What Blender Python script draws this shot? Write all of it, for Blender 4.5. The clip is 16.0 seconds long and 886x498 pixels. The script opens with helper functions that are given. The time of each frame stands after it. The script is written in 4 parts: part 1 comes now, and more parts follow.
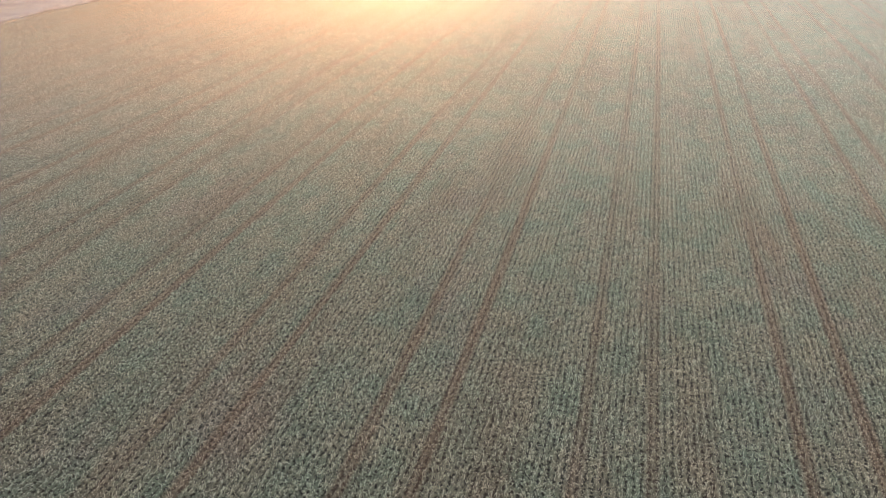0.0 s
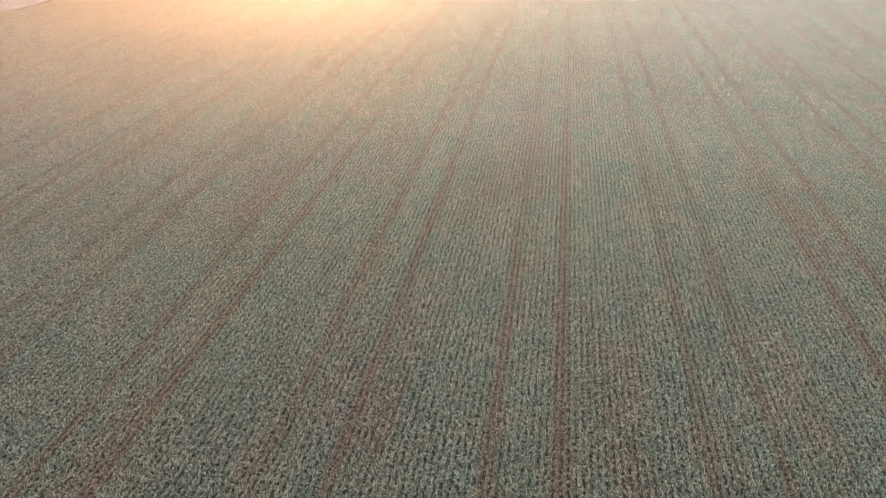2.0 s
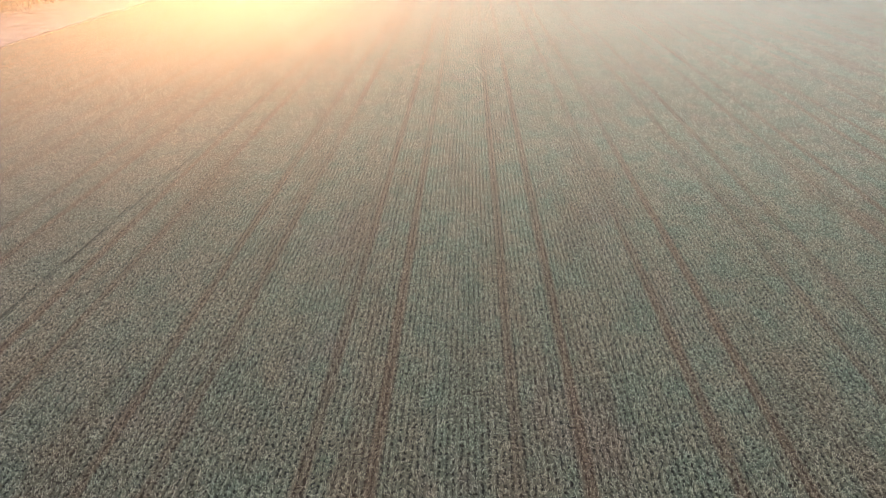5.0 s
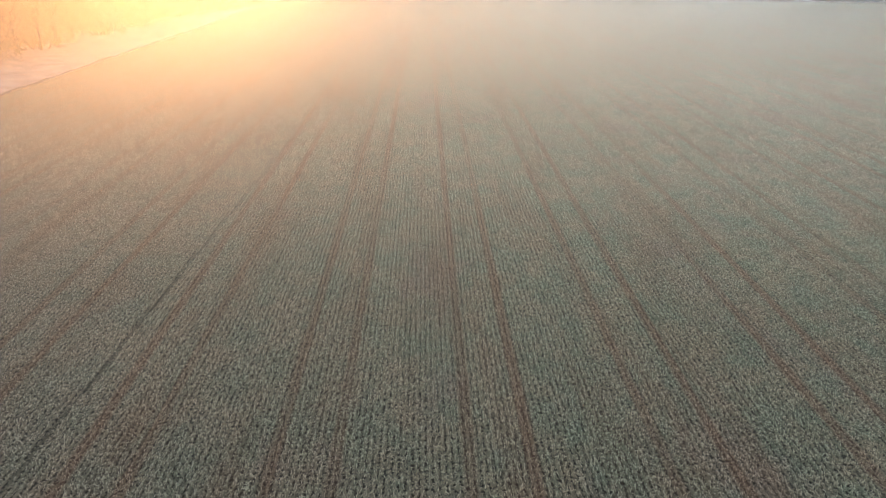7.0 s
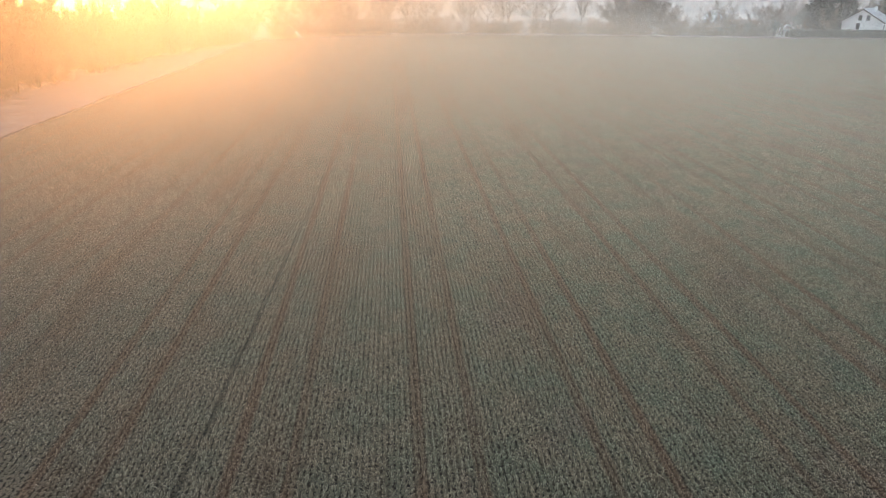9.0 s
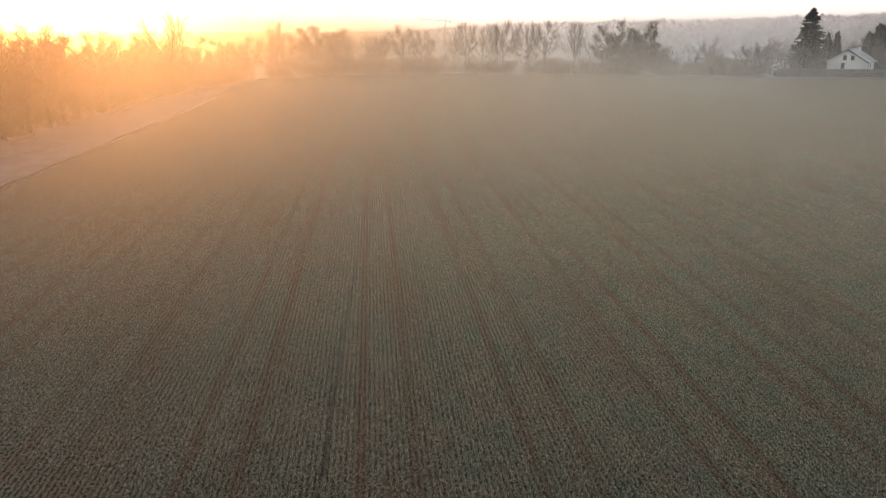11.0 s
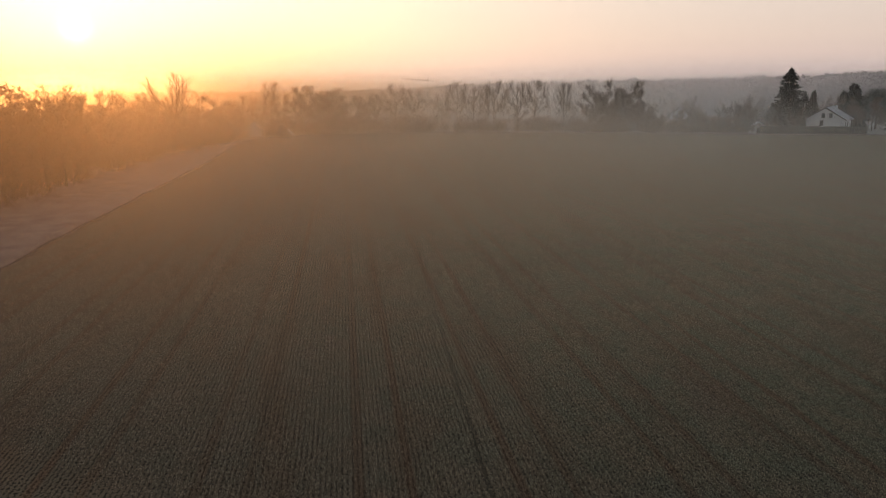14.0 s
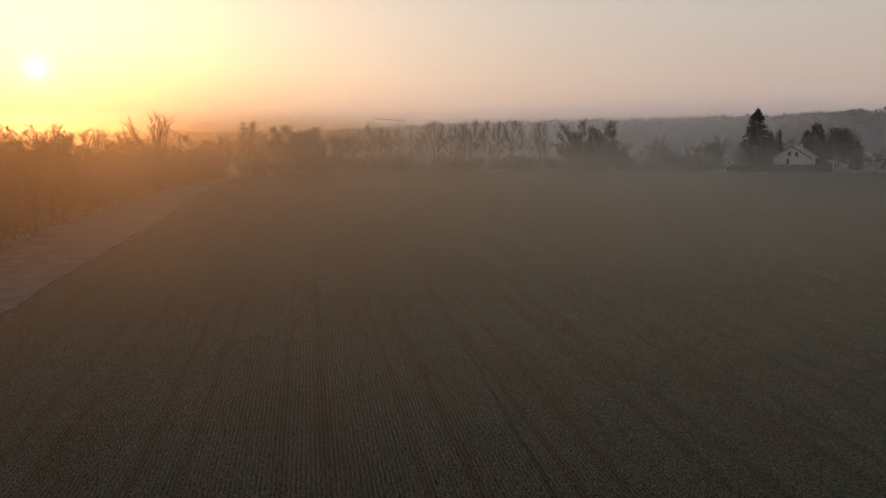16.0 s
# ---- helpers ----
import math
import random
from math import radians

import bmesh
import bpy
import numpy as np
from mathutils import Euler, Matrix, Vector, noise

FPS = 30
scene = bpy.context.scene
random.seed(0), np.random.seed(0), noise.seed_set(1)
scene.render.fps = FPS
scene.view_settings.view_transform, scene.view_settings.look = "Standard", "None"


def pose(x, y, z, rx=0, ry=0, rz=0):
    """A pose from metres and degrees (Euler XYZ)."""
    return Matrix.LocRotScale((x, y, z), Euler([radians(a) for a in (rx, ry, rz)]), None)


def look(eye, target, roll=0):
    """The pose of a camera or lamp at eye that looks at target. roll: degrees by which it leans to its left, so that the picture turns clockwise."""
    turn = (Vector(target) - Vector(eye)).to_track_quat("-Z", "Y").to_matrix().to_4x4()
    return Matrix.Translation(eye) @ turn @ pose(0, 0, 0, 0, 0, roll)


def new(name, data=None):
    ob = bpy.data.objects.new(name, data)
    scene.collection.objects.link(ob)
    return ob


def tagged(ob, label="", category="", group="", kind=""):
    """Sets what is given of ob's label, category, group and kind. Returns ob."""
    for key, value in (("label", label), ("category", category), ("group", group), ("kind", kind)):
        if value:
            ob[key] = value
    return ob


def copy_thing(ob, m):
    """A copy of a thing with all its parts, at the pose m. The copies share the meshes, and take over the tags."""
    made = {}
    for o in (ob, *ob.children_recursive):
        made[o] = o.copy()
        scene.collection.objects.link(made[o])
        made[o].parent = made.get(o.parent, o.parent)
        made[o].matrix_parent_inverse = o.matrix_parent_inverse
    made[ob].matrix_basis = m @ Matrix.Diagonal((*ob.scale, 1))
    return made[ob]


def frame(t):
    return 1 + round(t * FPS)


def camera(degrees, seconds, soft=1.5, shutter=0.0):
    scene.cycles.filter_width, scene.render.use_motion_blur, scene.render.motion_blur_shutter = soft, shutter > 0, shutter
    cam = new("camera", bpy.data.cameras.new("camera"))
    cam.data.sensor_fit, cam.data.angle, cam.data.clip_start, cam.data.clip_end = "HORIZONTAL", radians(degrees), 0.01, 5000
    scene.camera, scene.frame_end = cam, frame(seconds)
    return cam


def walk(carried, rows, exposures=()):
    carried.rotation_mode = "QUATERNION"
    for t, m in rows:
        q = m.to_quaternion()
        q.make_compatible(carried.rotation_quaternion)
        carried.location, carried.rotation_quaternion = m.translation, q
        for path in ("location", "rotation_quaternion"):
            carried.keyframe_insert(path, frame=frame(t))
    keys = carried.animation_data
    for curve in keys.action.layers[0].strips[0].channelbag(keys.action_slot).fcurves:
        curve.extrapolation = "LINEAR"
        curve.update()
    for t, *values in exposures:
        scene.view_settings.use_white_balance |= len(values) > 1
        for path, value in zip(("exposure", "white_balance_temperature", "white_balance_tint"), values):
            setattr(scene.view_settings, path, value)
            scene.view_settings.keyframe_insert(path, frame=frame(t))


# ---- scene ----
from math import sin, cos, pi, sqrt, atan2

# ---------------------------------------------------------------- camera
cam = camera(61.0, 16.0, soft=0.85)
EYE = 16.0
PATH = [
    (0, 0, -0, -0, -26.896),
    (0.5, -1.401, -0.09, -1.229, -27.005),
    (1, -2.897, -0.158, -2.542, -27.105),
    (1.5, -4.412, -0.179, -4.181, -27.169),
    (2, -5.982, -0.173, -5.823, -27.177),
    (2.5, -7.542, -0.128, -7.248, -27.022),
    (3, -9.126, -0.046, -8.43, -26.864),
    (3.5, -10.792, 0.112, -9.623, -26.724),
    (4, -12.44, 0.341, -10.742, -26.333),
    (6.5, -20.285, 1.93, -15.128, -22.37),
    (7, -21.771, 2.335, -15.923, -21.78),
    (7.5, -23.253, 2.737, -16.697, -21.099),
    (8, -24.727, 3.187, -17.475, -20.446),
    (8.5, -26.145, 3.632, -18.067, -19.804),
    (9, -27.487, 4.076, -18.431, -19.179),
    (11.5, -33.585, 6.058, -20.194, -15.605),
    (12, -34.84, 6.481, -20.54, -14.913),
    (12.5, -36.009, 6.891, -20.814, -14.258),
    (13, -37.245, 7.299, -21.195, -13.527),
    (13.5, -38.466, 7.688, -21.535, -12.822),
    (14, -39.636, 8.068, -21.968, -12.09),
    (14.5, -40.812, 8.477, -22.541, -11.377),
    (15, -41.991, 8.875, -23.177, -10.623),
    (15.5, -43.058, 9.286, -23.869, -9.906),
    (16, -44.051, 9.675, -24.625, -9.174),
]
EXPOSURES = [(0.0, 2.66, 6080, 12), (2.0, 2.68, 6080, 12), (4.0, 2.66, 6030, 11), (6.5, 2.36, 5920, 10), (8.0, 2.1, 5880, 10), (9.0, 1.88, 5900, 9), (11.5, 1.05, 6450, 11), (13.0, 0.42, 6500, 12), (14.5, -0.08, 6480, 13), (16.0, -0.38, 6460, 13)]
walk(cam, [(t, pose(x, y, EYE, 90 + pitch, 0, yaw)) for t, x, y, yaw, pitch in PATH], EXPOSURES)

# ---------------------------------------------------------------- sky and sun
SUN_AZ, SUN_EL = radians(-3.2), radians(3.8)      # azimuth from +y towards +x
SUN_DIR = Vector((sin(SUN_AZ) * cos(SUN_EL), cos(SUN_AZ) * cos(SUN_EL), sin(SUN_EL)))


def nodes_of(tree):
    tree.nodes.clear()
    made = tree.nodes.new

    def n(kind, **kw):
        node = made(kind)
        for key, value in kw.items():
            if key in node.inputs:
                node.inputs[key].default_value = value
        return node
    return n, tree.links.new


def make_world():
    world = bpy.data.worlds.new("dawn_sky")
    scene.world = world
    world.use_nodes = True
    n, link = nodes_of(world.node_tree)
    sky = n("ShaderNodeTexSky")
    sky.sky_type, sky.sun_disc = "NISHITA", False
    sky.sun_elevation, sky.sun_rotation = SUN_EL, SUN_AZ
    sky.air_density, sky.dust_density, sky.ozone_density = 1.2, 2.5, 1.5
    sky_bg = n("ShaderNodeBackground", Strength=0.05)
    link(sky.outputs[0], sky_bg.inputs[0])
    where = n("ShaderNodeTexCoord")
    sep = n("ShaderNodeSeparateXYZ")
    link(where.outputs["Generated"], sep.inputs[0])
    # pale haze that thins out with height
    ramp = n("ShaderNodeValToRGB")
    r = ramp.color_ramp
    r.elements[0].position, r.elements[0].color = 0.0, (0.50, 0.42, 0.42, 1)
    r.elements[1].position, r.elements[1].color = 1.0, (0.055, 0.08, 0.10, 1)
    for pos, col in ((0.06, (0.60, 0.495, 0.455, 1)), (0.14, (0.62, 0.54, 0.50, 1)), (0.24, (0.48, 0.48, 0.48, 1)), (0.36, (0.20, 0.235, 0.26, 1)), (0.55, (0.085, 0.115, 0.14, 1))):
        e = r.elements.new(pos)
        e.color = col
    link(sep.outputs[2], ramp.inputs[0])
    # glow of the low sun in the haze
    dot = n("ShaderNodeVectorMath")
    dot.operation = "DOT_PRODUCT"
    dot.inputs[1].default_value = SUN_DIR
    link(where.outputs["Generated"], dot.inputs[0])
    clamp = n("ShaderNodeMath")
    clamp.operation, clamp.inputs[1].default_value = "MAXIMUM", 0.0
    link(dot.outputs["Value"], clamp.inputs[0])
    glow = None
    for power, colour in ((4.5, (0.31, 0.235, 0.145, 1)), (16, (0.12, 0.125, 0.08, 1)), (80, (0.07, 0.08, 0.045, 1)), (700, (0.10, 0.12, 0.08, 1)), (13000, (1.5, 1.4, 0.9, 1))):
        p = n("ShaderNodeMath")
        p.operation, p.inputs[1].default_value = "POWER", power
        link(clamp.outputs[0], p.inputs[0])
        mul = n("ShaderNodeMix")
        mul.data_type, mul.blend_type = "RGBA", "ADD"
        link(p.outputs[0], mul.inputs["Factor"])
        mul.inputs["A"].default_value = (0, 0, 0, 1)
        if glow is not None:
            link(glow, mul.inputs["A"])
        mul.inputs["B"].default_value = colour
        glow = mul.outputs["Result"]
    # the thick air low down lets less green and blue through
    low = n("ShaderNodeValToRGB")
    low.color_ramp.elements[0].position, low.color_ramp.elements[0].color = 0.0, (1.0, 0.80, 0.62, 1)
    low.color_ramp.elements[1].position, low.color_ramp.elements[1].color = 0.12, (1.0, 1.0, 1.0, 1)
    link(sep.outputs[2], low.inputs[0])
    tint = n("ShaderNodeMix")
    tint.data_type, tint.blend_type = "RGBA", "MULTIPLY"
    tint.inputs["Factor"].default_value = 1.0
    link(glow, tint.inputs["A"])
    link(low.outputs[0], tint.inputs["B"])
    both = n("ShaderNodeMix")
    both.data_type, both.blend_type = "RGBA", "ADD"
    both.inputs["Factor"].default_value = 1.0
    link(ramp.outputs[0], both.inputs["A"])
    link(tint.outputs["Result"], both.inputs["B"])
    total = both.outputs["Result"]
    haze_bg = n("ShaderNodeBackground", Strength=1.0)
    link(total, haze_bg.inputs[0])
    add = n("ShaderNodeAddShader")
    link(sky_bg.outputs[0], add.inputs[0])
    link(haze_bg.outputs[0], add.inputs[1])
    out = n("ShaderNodeOutputWorld")
    link(add.outputs[0], out.inputs[0])


make_world()
sun = new("sun", bpy.data.lights.new("sun", "SUN"))
sun.data.energy, sun.data.angle, sun.data.color = 0.5, radians(10), (1.0, 0.52, 0.2)
sun.matrix_world = look((0, 0, 60), Vector((0, 0, 60)) - SUN_DIR)
scene.cycles.transparent_max_bounces = 40


# ---------------------------------------------------------------- materials
def material(name, build):
    m = bpy.data.materials.new(name)
    m.use_nodes = True
    n, link = nodes_of(m.node_tree)
    out = n("ShaderNodeOutputMaterial")
    build(n, link, out)
    return m


def mix_colour(n, link, fac, a, b, blend="MIX"):
    m = n("ShaderNodeMix")
    m.data_type, m.blend_type = "RGBA", blend
    for sock, v in (("Factor", fac), ("A", a), ("B", b)):
        if isinstance(v, (int, float)):
            m.inputs[sock].default_value = v
        elif isinstance(v, tuple):
            m.inputs[sock].default_value = (*v, 1)
        else:
            link(v, m.inputs[sock])
    return m.outputs["Result"]


def noise_tex(n, link, vec, scale, detail=3.0, rough=0.55):
    t = n("ShaderNodeTexNoise", Scale=scale, Detail=detail, Roughness=rough)
    link(vec, t.inputs["Vector"])
    return t.outputs["Fac"]


def ramp_of(n, link, fac, lo, hi):
    m = n("ShaderNodeMapRange")
    m.interpolation_type = "SMOOTHSTEP"
    m.inputs["From Min"].default_value, m.inputs["From Max"].default_value = lo, hi
    link(fac, m.inputs["Value"])
    return m.outputs["Result"]


ROW_GAP = 0.225
LANE_0, LANE_STEP, LANE_HALF = -19.2, 6.63, 1.06      # wheel lanes, across the rows
ROW_AZ = radians(14.5)       # the drill rows run this far east of the y axis


def row_coords(n, link, stretch=1.0):
    """World position turned so that x crosses the rows; y squeezed by stretch."""
    geo = n("ShaderNodeNewGeometry")
    m = n("ShaderNodeMapping")
    m.vector_type = "POINT"
    m.inputs["Rotation"].default_value = (0, 0, ROW_AZ)
    link(geo.outputs["Position"], m.inputs["Vector"])
    s = n("ShaderNodeVectorMath")
    s.operation = "MULTIPLY"
    s.inputs[1].default_value = (1, stretch, 1)
    link(m.outputs[0], s.inputs[0])
    return s.outputs[0]


def maths(n, link, op, a, b=0.0, c=0.0):
    m = n("ShaderNodeMath")
    m.operation = op
    for k, v in enumerate((a, b, c)):
        if isinstance(v, (int, float)):
            m.inputs[k].default_value = v
        else:
            link(v, m.inputs[k])
    return m.outputs[0]


def crop_tint(n, link):
    """Wheel lanes along the rows where the stand is thin over brown soil, one dark tramline, and wide drifts of green, olive and brown."""
    sep = n("ShaderNodeSeparateXYZ")
    link(row_coords(n, link, 1.0), sep.inputs[0])
    t = maths(n, link, "MULTIPLY_ADD", sep.outputs[0], 1 / LANE_STEP, -LANE_0 / LANE_STEP + 0.5)
    d = maths(n, link, "ABSOLUTE", maths(n, link, "SUBTRACT", maths(n, link, "FRACT", t), 0.5))
    off = maths(n, link, "ABSOLUTE", maths(n, link, "MULTIPLY_ADD", d, LANE_STEP, -LANE_HALF))
    lanes = ramp_of(n, link, off, 0.36, 0.1)
    streak = noise_tex(n, link, row_coords(n, link, 0.03), 0.42, 4.0, 0.7)
    lanes = maths(n, link, "MULTIPLY", lanes, maths(n, link, "MULTIPLY_ADD", ramp_of(n, link, streak, 0.32, 0.6), 0.7, 0.28))
    patch = noise_tex(n, link, row_coords(n, link, 0.12), 0.33, 3.0, 0.6)
    lanes = maths(n, link, "MAXIMUM", lanes, maths(n, link, "MULTIPLY", ramp_of(n, link, patch, 0.46, 0.72), 0.7))
    drift = noise_tex(n, link, row_coords(n, link, 0.6), 0.55, 4.0, 0.65)
    mauve = noise_tex(n, link, row_coords(n, link, 0.5), 0.2, 4.0, 0.7)
    # browner towards the verge
    thin = maths(n, link, "MULTIPLY", ramp_of(n, link, sep.outputs[0], -12.0, -52.0), 0.6)
    mauve = maths(n, link, "MAXIMUM", maths(n, link, "MULTIPLY", ramp_of(n, link, mauve, 0.5, 0.7), 0.7), thin)
    return lanes, ramp_of(n, link, drift, 0.36, 0.64), mauve


def dark_line(n, link):
    """The one deep wheel rut."""
    sep = n("ShaderNodeSeparateXYZ")
    link(row_coords(n, link, 1.0), sep.inputs[0])
    at = maths(n, link, "MULTIPLY_ADD", sep.outputs[1], 0.032, -35.7)
    near = ramp_of(n, link, sep.outputs[1], 62.0, 30.0)
    return maths(n, link, "MULTIPLY", near, ramp_of(n, link, maths(n, link, "ABSOLUTE", maths(n, link, "SUBTRACT", sep.outputs[0], at)), 0.13, 0.04))


def field_soil(n, link, out):
    """Soil in pits between the drill rows, and the lower frosted leaves that lie along them. Shade in the pits and a
    brightening farther out are painted into the colour.
    """
    lane, drift, mauve = crop_tint(n, link)
    sep = n("ShaderNodeSeparateXYZ")
    link(row_coords(n, link, 1.0), sep.inputs[0])
    fine = noise_tex(n, link, row_coords(n, link, 0.7), 16.0, 3.0, 0.65)
    tuft = noise_tex(n, link, row_coords(n, link, 0.75), 9.0, 3.0, 0.6)
    t = maths(n, link, "MULTIPLY_ADD", sep.outputs[0], 1 / ROW_GAP, 0.5)
    away = maths(n, link, "MULTIPLY", maths(n, link, "ABSOLUTE", maths(n, link, "SUBTRACT", maths(n, link, "FRACT", t), 0.5)), 2.0)
    ragged = maths(n, link, "MULTIPLY_ADD", maths(n, link, "SUBTRACT", tuft, 0.5), 4.6, maths(n, link, "MULTIPLY", away, 0.75))
    ragged = maths(n, link, "MULTIPLY_ADD", lane, 0.12, ragged)
    # fuller leaf cover farther out paints in the paler low-angle view
    far_paling = ramp_of(n, link, sep.outputs[1], 14.0, 62.0)
    cover = ramp_of(n, link, maths(n, link, "MULTIPLY_ADD", far_paling, -0.2, ragged), 0.85, 0.3)
    leaf = mix_colour(n, link, drift, (0.262, 0.211, 0.137), (0.193, 0.198, 0.129))
    leaf = mix_colour(n, link, mauve, leaf, (0.243, 0.171, 0.124))
    leaf = mix_colour(n, link, maths(n, link, "MULTIPLY", lane, 0.8), leaf, (0.257, 0.153, 0.091))
    # dark fine mottle: shade between the leaves, put into the colour
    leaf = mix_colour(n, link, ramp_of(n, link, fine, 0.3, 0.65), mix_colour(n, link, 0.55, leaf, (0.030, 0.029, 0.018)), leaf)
    # brightness that rises with distance, multiplied into the leaf colour
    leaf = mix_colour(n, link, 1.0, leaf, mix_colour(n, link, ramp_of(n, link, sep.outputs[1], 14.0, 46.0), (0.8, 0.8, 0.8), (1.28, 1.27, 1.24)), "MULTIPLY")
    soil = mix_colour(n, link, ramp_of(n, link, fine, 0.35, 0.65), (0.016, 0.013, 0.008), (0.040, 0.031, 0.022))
    soil = mix_colour(n, link, lane, soil, mix_colour(n, link, ramp_of(n, link, fine, 0.35, 0.65), (0.050, 0.026, 0.015), (0.099, 0.054, 0.032)))
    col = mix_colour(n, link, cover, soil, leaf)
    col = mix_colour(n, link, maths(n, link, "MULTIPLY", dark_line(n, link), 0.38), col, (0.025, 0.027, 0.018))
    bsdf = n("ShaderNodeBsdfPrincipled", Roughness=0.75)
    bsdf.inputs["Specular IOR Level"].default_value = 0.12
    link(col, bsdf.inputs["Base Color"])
    bump = n("ShaderNodeBump", Strength=0.8, Distance=0.07)
    link(cover, bump.inputs["Height"])
    link(bump.outputs[0], bsdf.inputs["Normal"])
    link(bsdf.outputs[0], out.inputs[0])


def crop_leaf(n, link, out):
    lane, drift, mauve = crop_tint(n, link)
    geo = n("ShaderNodeNewGeometry")
    rnd = geo.outputs["Random Per Island"]
    base = mix_colour(n, link, drift, (0.193, 0.162, 0.094), (0.135, 0.151, 0.089))
    base = mix_colour(n, link, mauve, base, (0.187, 0.130, 0.094))
    base = mix_colour(n, link, maths(n, link, "MULTIPLY", lane, 0.8), base, (0.211, 0.124, 0.069))
    frosted = mix_colour(n, link, drift, (0.620, 0.513, 0.346), (0.515, 0.508, 0.356))
    frosted = mix_colour(n, link, mauve, frosted, (0.562, 0.432, 0.327))
    frosted = mix_colour(n, link, maths(n, link, "MULTIPLY", lane, 0.8), frosted, (0.550, 0.373, 0.247))
    col = mix_colour(n, link, ramp_of(n, link, rnd, 0.1, 0.8), base, frosted)
    bsdf = n("ShaderNodeBsdfPrincipled", Roughness=0.6)
    link(col, bsdf.inputs["Base Color"])
    thin = n("ShaderNodeBsdfTranslucent")
    link(col, thin.inputs[0])
    mix = n("ShaderNodeMixShader", Fac=0.4)
    link(bsdf.outputs[0], mix.inputs[1])
    link(thin.outputs[0], mix.inputs[2])
    link(mix.outputs[0], out.inputs[0])


def plain(colour, other, scale, rough=0.8, bump=0.02, detail=5.0):
    def build(n, link, out):
        geo = n("ShaderNodeNewGeometry")
        big = noise_tex(n, link, geo.outputs["Position"], scale, detail, 0.6)
        small = noise_tex(n, link, geo.outputs["Position"], scale * 9, 3.0, 0.6)
        mixed = mix_colour(n, link, ramp_of(n, link, big, 0.35, 0.65), colour, other)
        mixed = mix_colour(n, link, ramp_of(n, link, small, 0.2, 0.8), mixed, tuple(0.5 * (a + b) for a, b in zip(colour, other)))
        bsdf = n("ShaderNodeBsdfPrincipled", Roughness=rough)
        link(mixed, bsdf.inputs["Base Color"])
        if bump:
            b = n("ShaderNodeBump", Strength=0.5, Distance=bump)
            link(small, b.inputs["Height"])
            link(b.outputs[0], bsdf.inputs["Normal"])
        link(bsdf.outputs[0], out.inputs[0])
    return build


def mist_shader(density, top, open_side, settle, turn, ahead_share, belt, cool):
    """Thin fog: mostly clear; what it scatters goes mainly onwards. It thins out upwards and towards the houses. Sun
    glow and cool shade are tinted into its colour by place.
    """
    def build(n, link, out):
        geo = n("ShaderNodeNewGeometry")
        sep = n("ShaderNodeSeparateXYZ")
        link(geo.outputs["Position"], sep.inputs[0])
        rise = ramp_of(n, link, sep.outputs[2], 0.0, 4.0)
        across = maths(n, link, "SUBTRACT", maths(n, link, "MULTIPLY", sep.outputs[0], 0.94), maths(n, link, "MULTIPLY", sep.outputs[1], 0.34))
        lean = maths(n, link, "MULTIPLY_ADD", ramp_of(n, link, across, *((-90.0, 40.0) if settle else (140.0, -60.0))), settle or 0.3, 0.62 if settle else 0.9)
        fall = ramp_of(n, link, maths(n, link, "MULTIPLY", sep.outputs[2], lean), top, top * 0.2)
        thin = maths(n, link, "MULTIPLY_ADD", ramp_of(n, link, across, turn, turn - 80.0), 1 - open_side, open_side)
        cloud = ramp_of(n, link, noise_tex(n, link, geo.outputs["Position"], 0.018, 3.0, 0.5), 0.2, 0.8)
        amount = maths(n, link, "MULTIPLY", maths(n, link, "MULTIPLY", rise, fall), maths(n, link, "MULTIPLY_ADD", cloud, 0.6 * density, 0.7 * density))
        thin = maths(n, link, "MULTIPLY_ADD", ramp_of(n, link, across, -40.0, -95.0), belt, thin)
        amount = maths(n, link, "MULTIPLY", amount, thin)
        amount = maths(n, link, "MAXIMUM", amount, 0.0012)
        clear = n("ShaderNodeBsdfTransparent")
        # warm sun glow painted into the mist colour towards the tree belt
        sun_tint = ramp_of(n, link, across, 30.0, -115.0)
        wide = n("ShaderNodeBsdfTranslucent") if settle else n("ShaderNodeBsdfRefraction", Roughness=1.0, IOR=1.16)
        ahead = n("ShaderNodeBsdfRefraction", Roughness=1.0, IOR=1.25 if settle else 1.1)
        link(mix_colour(n, link, sun_tint, cool, (0.96, 0.69, 0.42) if settle else (0.80, 0.67, 0.54)), wide.inputs["Color"])
        link(mix_colour(n, link, sun_tint, cool, (0.88, 0.52, 0.22) if settle else (0.76, 0.58, 0.40)), ahead.inputs["Color"])
        both = n("ShaderNodeMixShader", Fac=ahead_share)
        link(wide.outputs[0], both.inputs[1])
        link(ahead.outputs[0], both.inputs[2])
        mix = n("ShaderNodeMixShader")
        link(amount, mix.inputs[0])
        link(clear.outputs[0], mix.inputs[1])
        link(both.outputs[0], mix.inputs[2])
        link(mix.outputs[0], out.inputs[0])
    return build


def glass(n, link, out):
    b = n("ShaderNodeBsdfPrincipled", Roughness=0.08)
    b.inputs["Base Color"].default_value = (0.02, 0.022, 0.025, 1)
    b.inputs["IOR"].default_value = 1.5
    link(b.outputs[0], out.inputs[0])


def lamp_glow(n, link, out):
    e = n("ShaderNodeEmission", Color=(1.0, 0.92, 0.8, 1), Strength=2.0)
    link(e.outputs[0], out.inputs[0])


